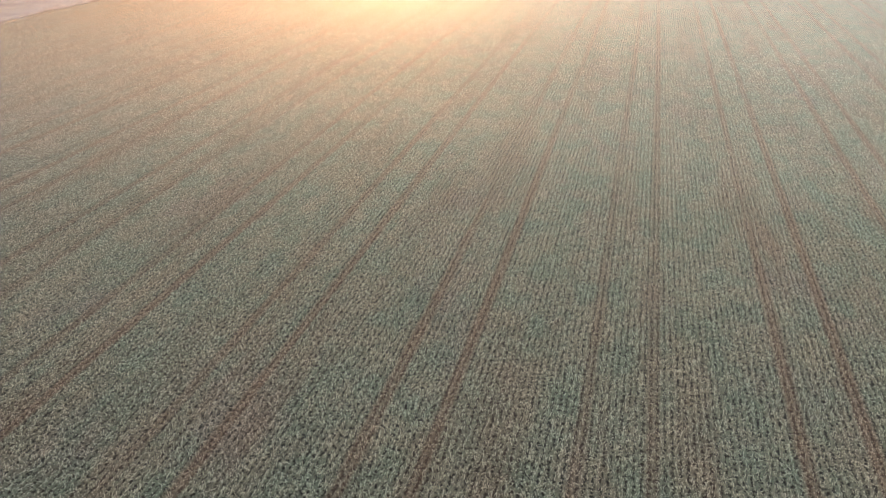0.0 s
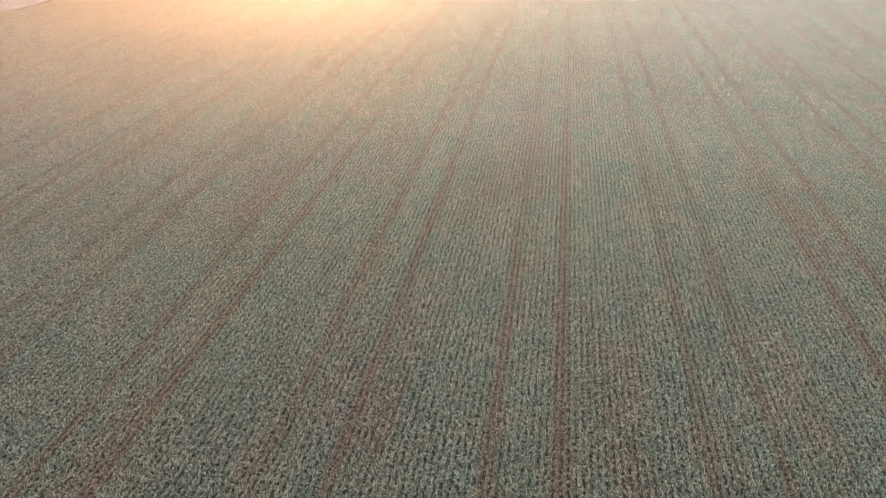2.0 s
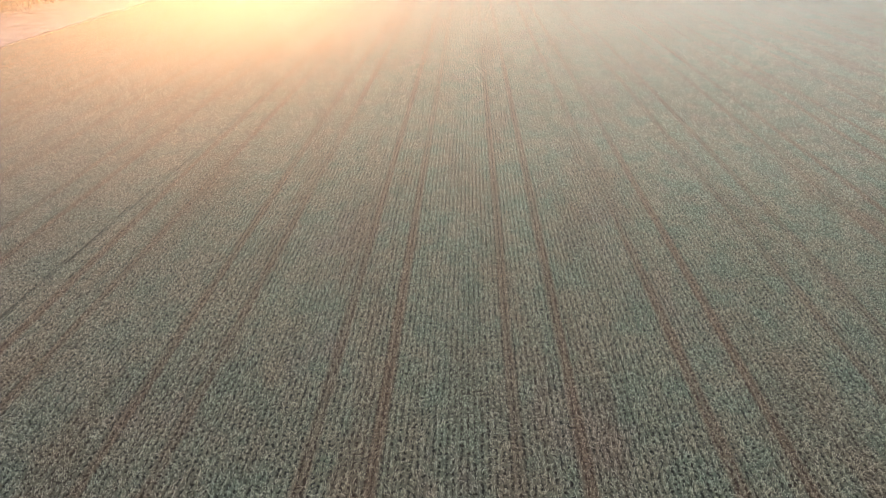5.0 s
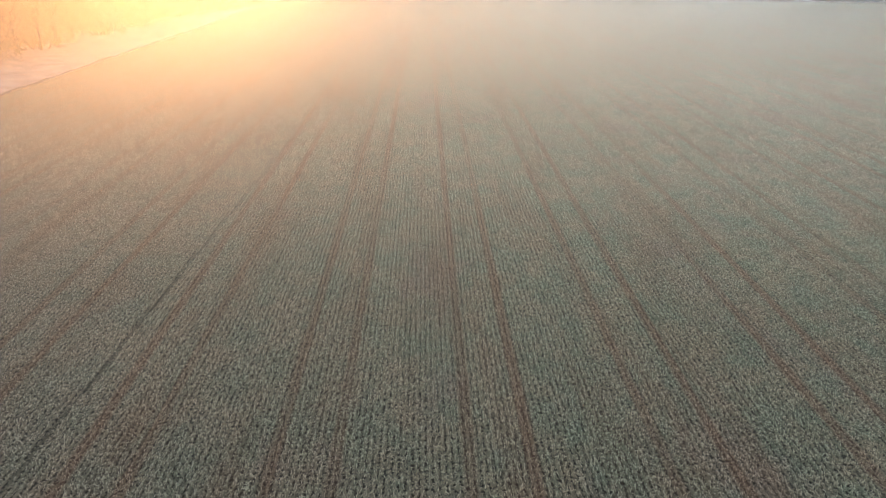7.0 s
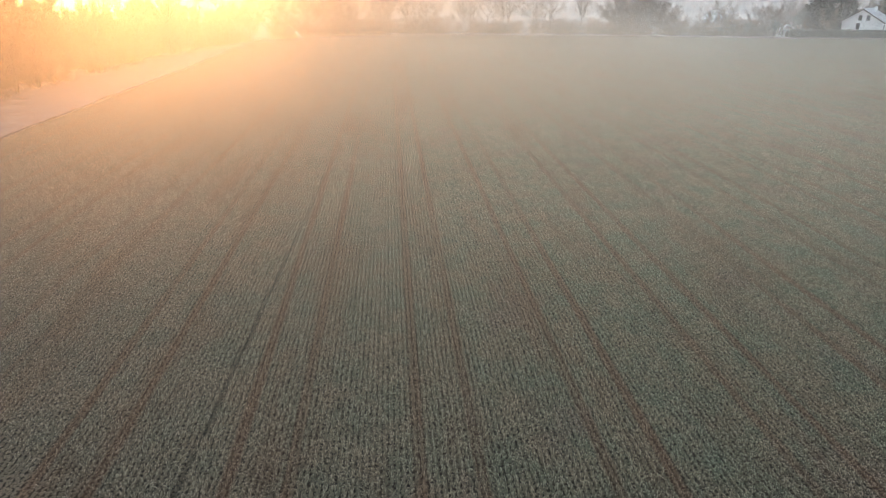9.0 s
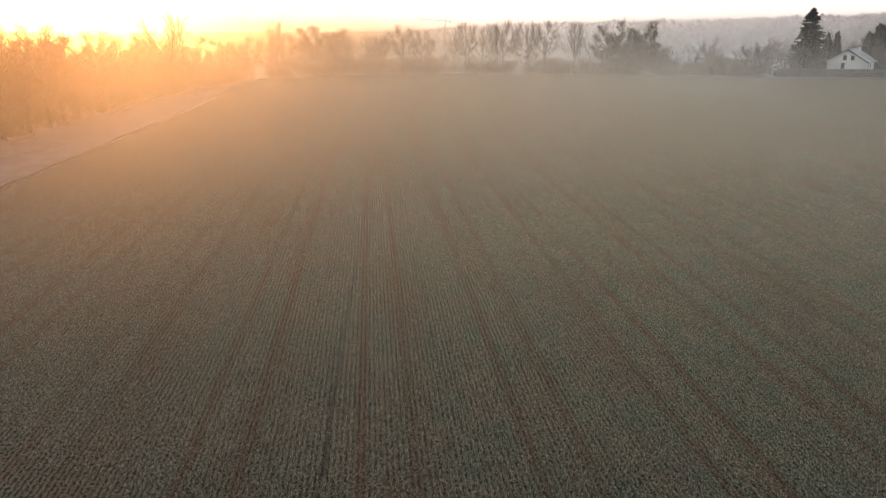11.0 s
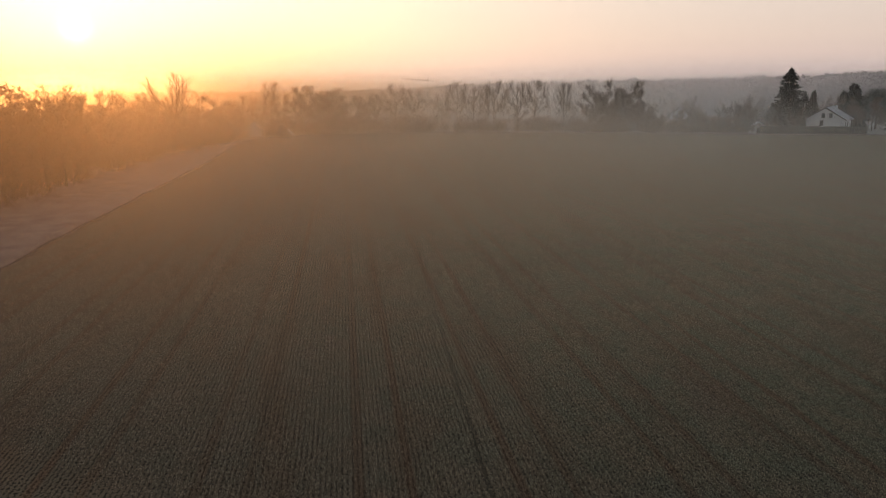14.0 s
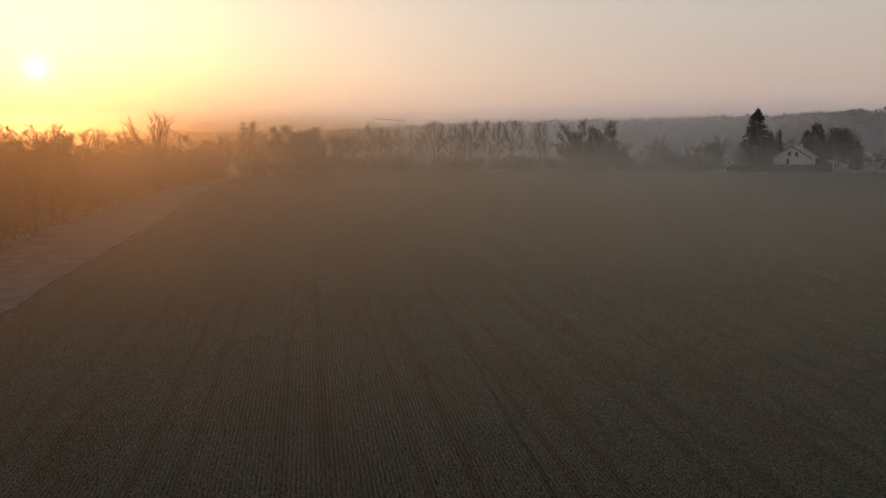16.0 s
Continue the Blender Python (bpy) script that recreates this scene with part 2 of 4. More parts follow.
M_LAMP = material("lit_globe", lamp_glow)
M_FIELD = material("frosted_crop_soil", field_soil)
M_LEAF = material("frosted_crop_leaf", crop_leaf)
M_VERGE = material("frosted_verge_grass", plain((0.18, 0.125, 0.115), (0.36, 0.285, 0.28), 0.4, 0.8, 0.05))
M_SOIL = material("dark_ditch_soil", plain((0.07, 0.048, 0.036), (0.17, 0.125, 0.10), 0.8, 0.9, 0.05))
M_MEADOW = material("pale_frosted_meadow", plain((0.24, 0.23, 0.20), (0.38, 0.37, 0.34), 0.05, 0.8, 0.05))
M_BARK = material("dark_bark", plain((0.055, 0.042, 0.032), (0.10, 0.08, 0.06), 1.5, 0.9, 0.02))
M_TWIG = material("brown_twigs", plain((0.085, 0.06, 0.042), (0.14, 0.10, 0.07), 0.6, 0.85, 0))
M_BRUSH = material("russet_brush", plain((0.10, 0.07, 0.045), (0.17, 0.115, 0.075), 0.5, 0.9, 0))
M_NEEDLE = material("dark_needles", plain((0.022, 0.032, 0.026), (0.042, 0.056, 0.044), 0.8, 1.0, 0))
M_HEDGE = material("dark_hedge_leaves", plain((0.028, 0.032, 0.025), (0.055, 0.058, 0.043), 0.9, 0.85, 0))
M_WALL = material("white_plaster", plain((0.70, 0.70, 0.70), (0.80, 0.80, 0.79), 0.35, 0.85, 0.004))
M_WALL_B = material("grey_plaster", plain((0.38, 0.36, 0.34), (0.48, 0.46, 0.44), 0.35, 0.85, 0.004))
M_ROOF = material("frosted_roof_tiles", plain((0.30, 0.28, 0.27), (0.62, 0.62, 0.64), 0.5, 0.6, 0.03))
M_ROOF_D = material("dark_roof_tiles", plain((0.10, 0.085, 0.08), (0.22, 0.20, 0.20), 0.6, 0.65, 0.03))
M_WOOD = material("dark_stained_timber", plain((0.045, 0.032, 0.025), (0.08, 0.06, 0.045), 1.5, 0.7, 0.01))
M_STEEL = material("grey_crane_steel", plain((0.16, 0.15, 0.15), (0.22, 0.21, 0.2), 0.5, 0.5, 0))
M_GLASS = material("window_glass", glass)
M_WOODS = material("far_winter_woods", plain((0.085, 0.085, 0.097), (0.13, 0.13, 0.145), 0.03, 0.95, 0))


# ---------------------------------------------------------------- building helpers
def mesh_of(name, verts, faces, mat):
    me = bpy.data.meshes.new(name)
    me.from_pydata([tuple(v) for v in verts], [], [tuple(f) for f in faces])
    me.materials.append(mat)
    me.update()
    return me


def thing(name, label, category, group="", kind="", at=(0, 0, 0), turn=0):
    ob = new(name)
    ob.empty_display_size = 0.2
    ob.matrix_world = pose(*at, 0, 0, turn)
    return tagged(ob, label, category, group, kind)


def child(name, me, parent, label=""):
    ob = new(name, me)
    ob.parent = parent
    if label:
        ob["label"] = label
    return ob


def part(name, bm, mat, parent, label=""):
    me = bpy.data.meshes.new(name)
    bm.to_mesh(me)
    bm.free()
    me.materials.append(mat)
    return child(name, me, parent, label)


def box(bm, lo, hi, bevel=0.0):
    made = bmesh.ops.create_cube(bm, size=1.0)["verts"]
    for v in made:
        v.co = Vector([lo[i] + (v.co[i] + 0.5) * (hi[i] - lo[i]) for i in range(3)])
    if bevel:
        edges = list({e for v in made for e in v.link_edges})
        bmesh.ops.bevel(bm, geom=edges, offset=bevel, segments=2, affect="EDGES")


class Tubes:
    """Collects tapered tubes into one list of vertices and faces."""

    def __init__(self):
        self.v, self.f = [], []

    def add(self, points, radii, sides):
        base = len(self.v)
        axis = None
        for i, p in enumerate(points):
            d = (points[min(i + 1, len(points) - 1)] - points[max(i - 1, 0)]).normalized()
            if axis is None:
                axis = d.orthogonal().normalized()
            axis = (axis - d * axis.dot(d)).normalized()
            other = d.cross(axis)
            for k in range(sides):
                a = 2 * pi * k / sides
                self.v.append(p + radii[i] * (cos(a) * axis + sin(a) * other))
        for i in range(len(points) - 1):
            for k in range(sides):
                a, b = base + i * sides + k, base + i * sides + (k + 1) % sides
                self.f.append((a, b, b + sides, a + sides))


    def spike(self, p, e, r):
        """A three-sided twig that runs out to a point."""
        d = (e - p).normalized()
        a = d.orthogonal().normalized() * r
        b = d.cross(a)
        k = len(self.v)
        self.v += [p + a, p - 0.5 * a + 0.87 * b, p - 0.5 * a - 0.87 * b, e]
        self.f += [(k, k + 1, k + 3), (k + 1, k + 2, k + 3), (k + 2, k, k + 3)]

    def sliver(self, p, e, r, rng):
        """A fine twig: one long narrow triangle, turned at random."""
        d = e - p
        a = d.cross(Vector((rng.gauss(0, 1), rng.gauss(0, 1), rng.gauss(0, 1)))).normalized() * r
        k = len(self.v)
        self.v += [p + a, p - a, e]
        self.f.append((k, k + 1, k + 2))


# ---------------------------------------------------------------- trees
def bare_tree_meshes(seed, height, spread, trunk_part, stems=1, twig=0.03, twigs=500, narrow=False, fan=False):
    """Meshes (trunk with limbs, twigs) of a leafless tree that stands at the origin: crooked limbs fork twice within a rounded crown."""
    rng = random.Random(seed)
    wood, fine = Tubes(), Tubes()
    ends = []
    wide = height * (0.20 if narrow else 0.31) * spread
    mid, tall = height * (trunk_part * 0.7 + (1 - trunk_part * 0.7) * 0.55), height * (1 - trunk_part * 0.7) * 0.46

    def crooked(a, b, c, steps, jitter):
        ln = (c - a).length
        pts = []
        for i in range(steps + 1):
            g = i / steps
            p = a * (1 - g) ** 2 + b * 2 * g * (1 - g) + c * g * g
            if 0 < i:
                p = p + Vector((rng.gauss(0, 1), rng.gauss(0, 1), rng.gauss(0, 0.6))) * jitter * ln
            pts.append(p)
        return pts

    def at_share(pts, f):
        f = min(f, 0.999) * (len(pts) - 1)
        i = int(f)
        return pts[i].lerp(pts[i + 1], f - i), (pts[i + 1] - pts[i]).normalized()

    def within(p, centre):
        """Whether a point lies within the crown."""
        q = p - centre
        return sqrt((q.x / wide) ** 2 + (q.y / wide) ** 2 + (q.z / tall) ** 2) < 1.08

    def branch(pts, centre, length, radius, level):
        count = 6 if level == 0 else 4
        for k in range(count):
            p, d = at_share(pts, 0.28 + 0.72 * (k + rng.random()) / count)
            out = (p - centre).normalized()
            w = Vector((rng.gauss(0, 1), rng.gauss(0, 1), rng.gauss(0.2, 0.8))).normalized()
            nd = (d * 0.55 + out * 0.5 + w * 0.75 + Vector((0, 0, 0.25))).normalized()
            ln = length * rng.uniform(0.65, 1.2)
            e = p + nd * ln
            if not within(e, centre):
                ln *= 0.5
                e = p + nd * ln
            if level == 1:
                wood.spike(p, e, radius)
                ends.extend((p.lerp(e, 0.5), e))
                continue
            q = crooked(p, p + (d + nd) * 0.25 * ln, e, 3, 0.045)
            wood.add(q, [radius * (1 - 0.62 * i / (len(q) - 1)) for i in range(len(q))], 3)
            ends.extend(q[1:])
            branch(q, centre, length * 0.55, radius * 0.5, 1)
    for s in range(stems):
        k = 1.0 if s == 0 else rng.uniform(0.65, 0.95)
        a = rng.random() * 6.3
        start = Vector((0.045 * height * cos(a), 0.045 * height * sin(a), -0.2)) if stems > 1 else Vector((0, 0, -0.2))
        lean = Vector((cos(a), sin(a), 0)) * height * (0.12 if stems > 1 else 0.03) * rng.random()
        r = height * (0.0135 if stems == 1 else 0.008)
        top = start + lean + Vector((0, 0, height * 0.84 * k))
        trunk = crooked(start, start + (top - start) * 0.5, top, 6, 0.012)
        wood.add(trunk, [r * (1 - 0.85 * i / 6) for i in range(7)], 6)
        centre = Vector((lean.x + start.x, lean.y + start.y, mid * k))
        limbs = 11 if stems == 1 else 4
        for b in range(limbs):
            f = trunk_part * 0.9 + (0.72 - trunk_part * 0.9) * (b + 0.6 * rng.random()) / limbs
            p, d = at_share(trunk, f / 0.84)
            az, el = 2.4 * b + rng.gauss(0, 0.3), -0.4 + 1.6 * b / limbs + rng.gauss(0, 0.15)
            if fan:
                p, d = at_share(trunk, (0.36 + 0.12 * b / limbs) / 0.84)
                el = 0.35 + 1.0 * rng.random()
            e = centre + Vector((wide * cos(az) * cos(el), wide * sin(az) * cos(el), tall * k * sin(el))) * rng.uniform(0.72, 1.0)
            e.z = max(e.z, p.z + 0.04 * height)
            ln = (e - p).length
            q = crooked(p, p.lerp(e, 0.5) + Vector((cos(az), sin(az), 0.2)) * 0.10 * ln, e, 5, 0.012 if fan else 0.03)
            lr = r * (0.66 - 0.28 * b / limbs)
            wood.add(q, [lr * (1 - 0.7 * i / 5) for i in range(6)], 4)
            ends.extend(q[3:])
            branch(q, centre, height * 0.17 * (0.8 if narrow else 1.0), lr * 0.5, 0)
    top = max(p.z for p in ends)
    for k in range(twigs):
        p = ends[rng.randrange(len(ends))]
        az = rng.random() * 2 * pi
        d = Vector((cos(az), sin(az), rng.gauss(0.6, 0.5))).normalized()
        ln = height * (0.03 + 0.04 * rng.random())
        e = p + d * ln
        fine.sliver(p, e, twig, rng)
        for m in range(4):
            g = (d + Vector((rng.gauss(0, 0.8), rng.gauss(0, 0.8), rng.gauss(0.2, 0.5)))).normalized()
            q = p.lerp(e, 0.2 + 0.2 * m)
            fine.sliver(q, q + g * ln * rng.uniform(0.5, 0.9), twig * 0.8, rng)
    k = height / top
    return [[v * k for v in wood.v], wood.f], [[v * k for v in fine.v], fine.f]


def bare_tree(seed, height, spread, label, category="tree", **kw):
    t = thing("bare_tree", label, category)
    wood, fine = bare_tree_meshes(seed, height, spread, **kw)
    child("trunk", mesh_of("trunk", *wood, M_BARK), t)
    child("crown", mesh_of("crown", *fine, M_TWIG), t)["kind"] = "stuff"
    return t


def shrub(seed, height, width, label, mat, stems=11):
    """A thicket: thin stems that fan out from the ground, filled with fine twigs to a rounded outline."""
    rng = random.Random(seed)
    tubes, fine = Tubes(), Tubes()
    for i in range(stems):
        az, r = rng.random() * 2 * pi, width * 0.3 * sqrt(rng.random())
        p = Vector((r * cos(az), r * sin(az), -0.1))
        d = Vector((rng.gauss(0, 0.2) + 0.35 * cos(az), rng.gauss(0, 0.2) + 0.35 * sin(az), 1)).normalized()
        ln = height * rng.uniform(0.6, 0.95)
        q = p + d * ln * 0.5
        e = q + (d + Vector((rng.gauss(0, 0.25), rng.gauss(0, 0.25), 0.1))).normalized() * ln * 0.5
        tubes.add([p, q, e], [0.05, 0.035, 0.012], 3)
    for j in range(760):
        az, el, r = rng.random() * 2 * pi, rng.uniform(-0.1, 1.5), rng.random() ** 0.45
        s = Vector((0.5 * width * r * cos(az) * cos(el), 0.5 * width * r * sin(az) * cos(el), height * (0.08 + 0.8 * r * sin(el))))
        w = Vector((rng.gauss(0, 0.7), rng.gauss(0, 0.7), rng.gauss(0.6, 0.5))).normalized()
        fine.sliver(s, s + w * height * (0.08 + 0.14 * rng.random()), 0.035, rng)
    t = thing("shrub", label, "shrub")
    child("stems", mesh_of("stems", tubes.v, tubes.f, M_BARK), t)
    child("twigs", mesh_of("twigs", fine.v, fine.f, mat), t)["kind"] = "stuff"
    return t


def conifer(seed, height, width, label, droop=0.25, whorls=26, gap=0.0):
    rng = random.Random(seed)
    t = thing("conifer", label, "conifer")
    trunk = Tubes()
    trunk.add([Vector((0, 0, -0.2)), Vector((0.05, 0, height * 0.5)), Vector((0, 0.05, height))], [height * 0.016, height * 0.009, 0.02], 6)
    child("trunk", mesh_of("trunk", trunk.v, trunk.f, M_BARK), t)
    v, f = [], []
    for level in range(whorls):
        g = (level + 0.3 * rng.random()) / whorls
        reach = width * 0.5 * (1 - g) ** 0.6 * (1.0 - 0.25 * max(0.0, 0.15 - g) / 0.15)
        for b in range(16 if gap > 0.2 else 12):
            if rng.random() < gap * g:
                continue
            z = height * (0.04 + 0.93 * g) + rng.gauss(0, 0.25)
            ln = (reach + 0.15) * rng.uniform(0.55, 1.15)
            az = rng.random() * 2 * pi
            out, side = Vector((cos(az), sin(az), 0)), Vector((-sin(az), cos(az), 0))
            for s in range(9):
                a = (s + rng.random()) / 9
                p = Vector((0, 0, z)) + out * ln * a + Vector((0, 0, ln * (0.10 * a - droop * a * a + 0.10 * a ** 4)))
                for m in (-1, 1):
                    tip = p + side * m * (0.2 + ln * 0.20 * (1.05 - a)) * rng.uniform(0.5, 1.2) + out * (0.15 + ln * 0.10) + Vector((0, 0, rng.gauss(-0.18, 0.12)))
                    k = len(v)
                    v += [p + Vector((0, 0, 0.14)), p - Vector((0, 0, 0.2)), tip, p.lerp(tip, 0.45) + Vector((0, 0, -0.34))]
                    f += [(k, k + 2, k + 3), (k, k + 3, k + 1)]
    child("needles", mesh_of("needles", v, f, M_NEEDLE), t)["kind"] = "stuff"
    return t


def evergreen_bush(seed, at, height, width, label):
    """A rounded dark bush of small leaf sprays round a few stems."""
    rng = random.Random(seed)
    t = thing("evergreen_bush", label, "bush", at=(at[0], at[1], 0))
    tubes = Tubes()
    for i in range(6):
        a = rng.random() * 2 * pi
        tubes.add([Vector((0.2 * cos(a), 0.2 * sin(a), -0.1)), Vector((width * 0.25 * cos(a), width * 0.25 * sin(a), height * 0.7))], [0.08, 0.03], 4)
    child("stems", mesh_of("stems", tubes.v, tubes.f, M_BARK), t)
    v, f = [], []
    for i in range(1500):
        a, e, r = rng.random() * 2 * pi, rng.uniform(-0.6, 1.5), rng.random() ** 0.35
        bump = 1 + 0.25 * noise.noise((2 * cos(a), 2 * sin(a), e * 1.5 + seed))
        c = Vector((0.5 * width * bump * r * cos(a) * cos(e), 0.5 * width * bump * r * sin(a) * cos(e), max(0.05, height * (0.42 + 0.55 * bump * r * sin(e)))))
        d1 = Vector((rng.gauss(0, 1), rng.gauss(0, 1), rng.gauss(0.3, 1))).normalized() * rng.uniform(0.15, 0.32)
        d2 = d1.orthogonal().normalized() * rng.uniform(0.08, 0.16)
        k = len(v)
        v += [c - d1, c + d2, c + d1, c - d2]
        f.append((k, k + 1, k + 2, k + 3))
    child("leaves", mesh_of("leaves", v, f, M_HEDGE), t)["kind"] = "stuff"
    return t


def scatter(protos, places, seed, group):
    """Copies of the prototypes at (x, y, height) with a turn of their own."""
    rng = random.Random(seed)
    for x, y, h in places:
        p, tall = protos[rng.randrange(len(protos))]
        put(p, tall, x, y, h, rng.random() * 360, group)


def put(proto, tall, x, y, h, turn, group="", wide=1.0):
    k = h / tall
    ob = copy_thing(proto, pose(x, y, 0, 0, 0, turn))
    ob.scale = (k * wide, k * wide, k)
    if group:
        ob["group"] = group
    return ob


# ---------------------------------------------------------------- ground
def ground_sheet():
    n, half = 48, 2400.0
    xs = [half * math.copysign(abs(2 * i / n - 1) ** 2.2, 2 * i / n - 1) for i in range(n + 1)]
    v = [(x, y + 150, 0.0) for y in xs for x in xs]
    f = [(j * (n + 1) + i, j * (n + 1) + i + 1, (j + 1) * (n + 1) + i + 1, (j + 1) * (n + 1) + i) for j in range(n) for i in range(n)]
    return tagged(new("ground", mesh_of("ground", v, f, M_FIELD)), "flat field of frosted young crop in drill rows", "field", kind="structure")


ground_sheet()

BORDER = [(-92, -120), (-74, -30), (-64, 30), (-57, 62), (-51.6, 84.5), (-46.9, 102.6), (-39.6, 129.6), (-27.9, 171.7), (-12.3, 233.8), (-2.5, 259.9)]
TREES_AT = [(-128, -120), (-104, -30), (-86, 30), (-74, 70), (-64.4, 100.4), (-56.6, 124.5), (-50.7, 143.5), (-41.6, 178.6), (-27.7, 213.7), (-7.5, 251.8), (-4.5, 259.9)]
FAR_EDGE = [(-4.5, 259.4), (10.4, 271.4), (35.4, 272.7), (72.4, 263.6), (112.6, 243.3), (147.7, 223.2), (163.8, 212.0), (191.3, 199.3), (214.0, 180.4), (299.5, 121.0), (460, 0)]


def along(line, s):
    """The point at the share s of a line's points."""
    s = max(0.0, min(0.9999, s)) * (len(line) - 1)
    i = int(s)
    a, b = line[i], line[i + 1]
    return (a[0] + (b[0] - a[0]) * (s - i), a[1] + (b[1] - a[1]) * (s - i))


def at_y(line, y):
    for a, b in zip(line, line[1:]):
        if a[1] <= y <= b[1]:
            return a[0] + (b[0] - a[0]) * (y - a[1]) / (b[1] - a[1])
    return line[-1][0] if y > line[-1][1] else line[0][0]


def strip(name, rows, mat, seed, rough, label, category):
    """A sheet between several lines across, each row [(x, y, z), ...], with uneven relief."""
    rng = random.Random(seed)
    v, f, w = [], [], len(rows[0])
    for r in rows:
        for k, p in enumerate(r):
            edge = k in (0, w - 1)
            v.append((p[0], p[1], p[2] + (0 if edge else rng.gauss(0, rough))))
    for j in range(len(rows) - 1):
        for i in range(w - 1):
            a = j * w + i
            f.append((a, a + w, a + w + 1, a + 1))
    me = mesh_of(name, v, f, mat)
    for p in me.polygons:
        p.use_smooth = True
    return tagged(new(name, me), label, category, kind="structure")


def verge_rows():
    rows = []
    for j in range(181):
        y = -118 + 376 * j / 180
        x0, x1 = at_y(TREES_AT, y) - 9, at_y(BORDER, y) - 0.4
        wob = 0.5 * noise.noise((y * 0.11, 3.1, 0)) + 0.25 * noise.noise((y * 0.5, 9.2, 0))
        r = []
        for k in range(15):
            g = k / 14
            z = 0.04 if k == 14 else 0.16 + 0.10 * noise.noise((x0 * 0.02 + 6 * g, y * 0.05, 1.7))
            r.append((x0 + (x1 + wob - x0) * g, y, 0.02 if k == 0 else z))
        rows.append(r)
    return rows


strip("verge", verge_rows(), M_VERGE, 3, 0.02, "pale frosted grass verge beside the crop", "verge")


def ditch_rows():
    rows = []
    for j in range(421):
        y = -118 + 376 * j / 420
        x = at_y(BORDER, y) + 0.5 * noise.noise((y * 0.11, 3.1, 0)) + 0.25 * noise.noise((y * 0.5, 9.2, 0))
        w = 0.22 + 0.45 * noise.noise((y * 0.2, 5.5, 0))
        h = 0.12 + 0.14 * noise.noise((y * 0.33, 1.5, 0))
        rows.append([(x - 0.45, y, 0.0), (x - 0.3, y, 0.06 + 0.2 * h), (x - 0.15, y, 0.08 + h), (x - 0.06 + 0.3 * w, y, 0.07), (x + 0.5 * w, y, 0.012)])
    return rows


strip("soil_bank", ditch_rows(), M_SOIL, 5, 0.05, "ragged dark soil bank along the field edge", "soil bank")


def meadow_sheet(name, outline, z, label):
    bm = bmesh.new()
    bm.faces.new([bm.verts.new((x, y, z)) for x, y in outline])
    bmesh.ops.triangulate(bm, faces=bm.faces[:])
    me = bpy.data.meshes.new(name)
    bm.to_mesh(me)
    bm.free()
    me.materials.append(M_MEADOW)
    return tagged(new(name, me), label, "meadow", kind="structure")


meadow_sheet("meadow", [(x - 8.5, y) for x, y in TREES_AT] + [(-30, 900), (-1500, 900), (-1500, -120)], 0.012, "frosted meadow beyond the belt of trees")
meadow_sheet("meadow", [(x + 0.3, y + 1.0) for x, y in FAR_EDGE] + [(1500, 0), (1500, 1500), (-28, 1500), (-28, 900), (-9.5, 262)], 0.016, "pale frosted grassland behind the far hedge line")


def edge_grass():
    """A low uneven rim of dead grass along the far edge of the crop."""
    rng = random.Random(8)
    v, f = [], []
    for s in range(9000):
        x, y = along(FAR_EDGE, rng.random() * 0.85)
        x, y = x + rng.gauss(0, 0.5), y + rng.gauss(0, 0.5)
        h, a = 0.25 + 0.35 * rng.random(), rng.random() * pi
        k = len(v)
        v += [(x - 0.08 * cos(a), y - 0.08 * sin(a), 0), (x + 0.08 * cos(a), y + 0.08 * sin(a), 0), (x + rng.gauss(0, 0.15), y + rng.gauss(0, 0.15), h)]
        f.append((k, k + 1, k + 2))
    return tagged(new("edge_grass", mesh_of("edge_grass", v, f, M_VERGE)), "frosted dead grass rim along the far field edge", "grass", kind="stuff")


edge_grass()


# ---------------------------------------------------------------- the crop
def lane_share(u):
    """How far a place across the rows lies in a wheel lane (0 to 1)."""
    d = abs((u - LANE_0) / LANE_STEP - round((u - LANE_0) / LANE_STEP)) * LANE_STEP
    return min(1.0, max(0.0, 1.6 - abs(d - LANE_HALF) / 0.26))


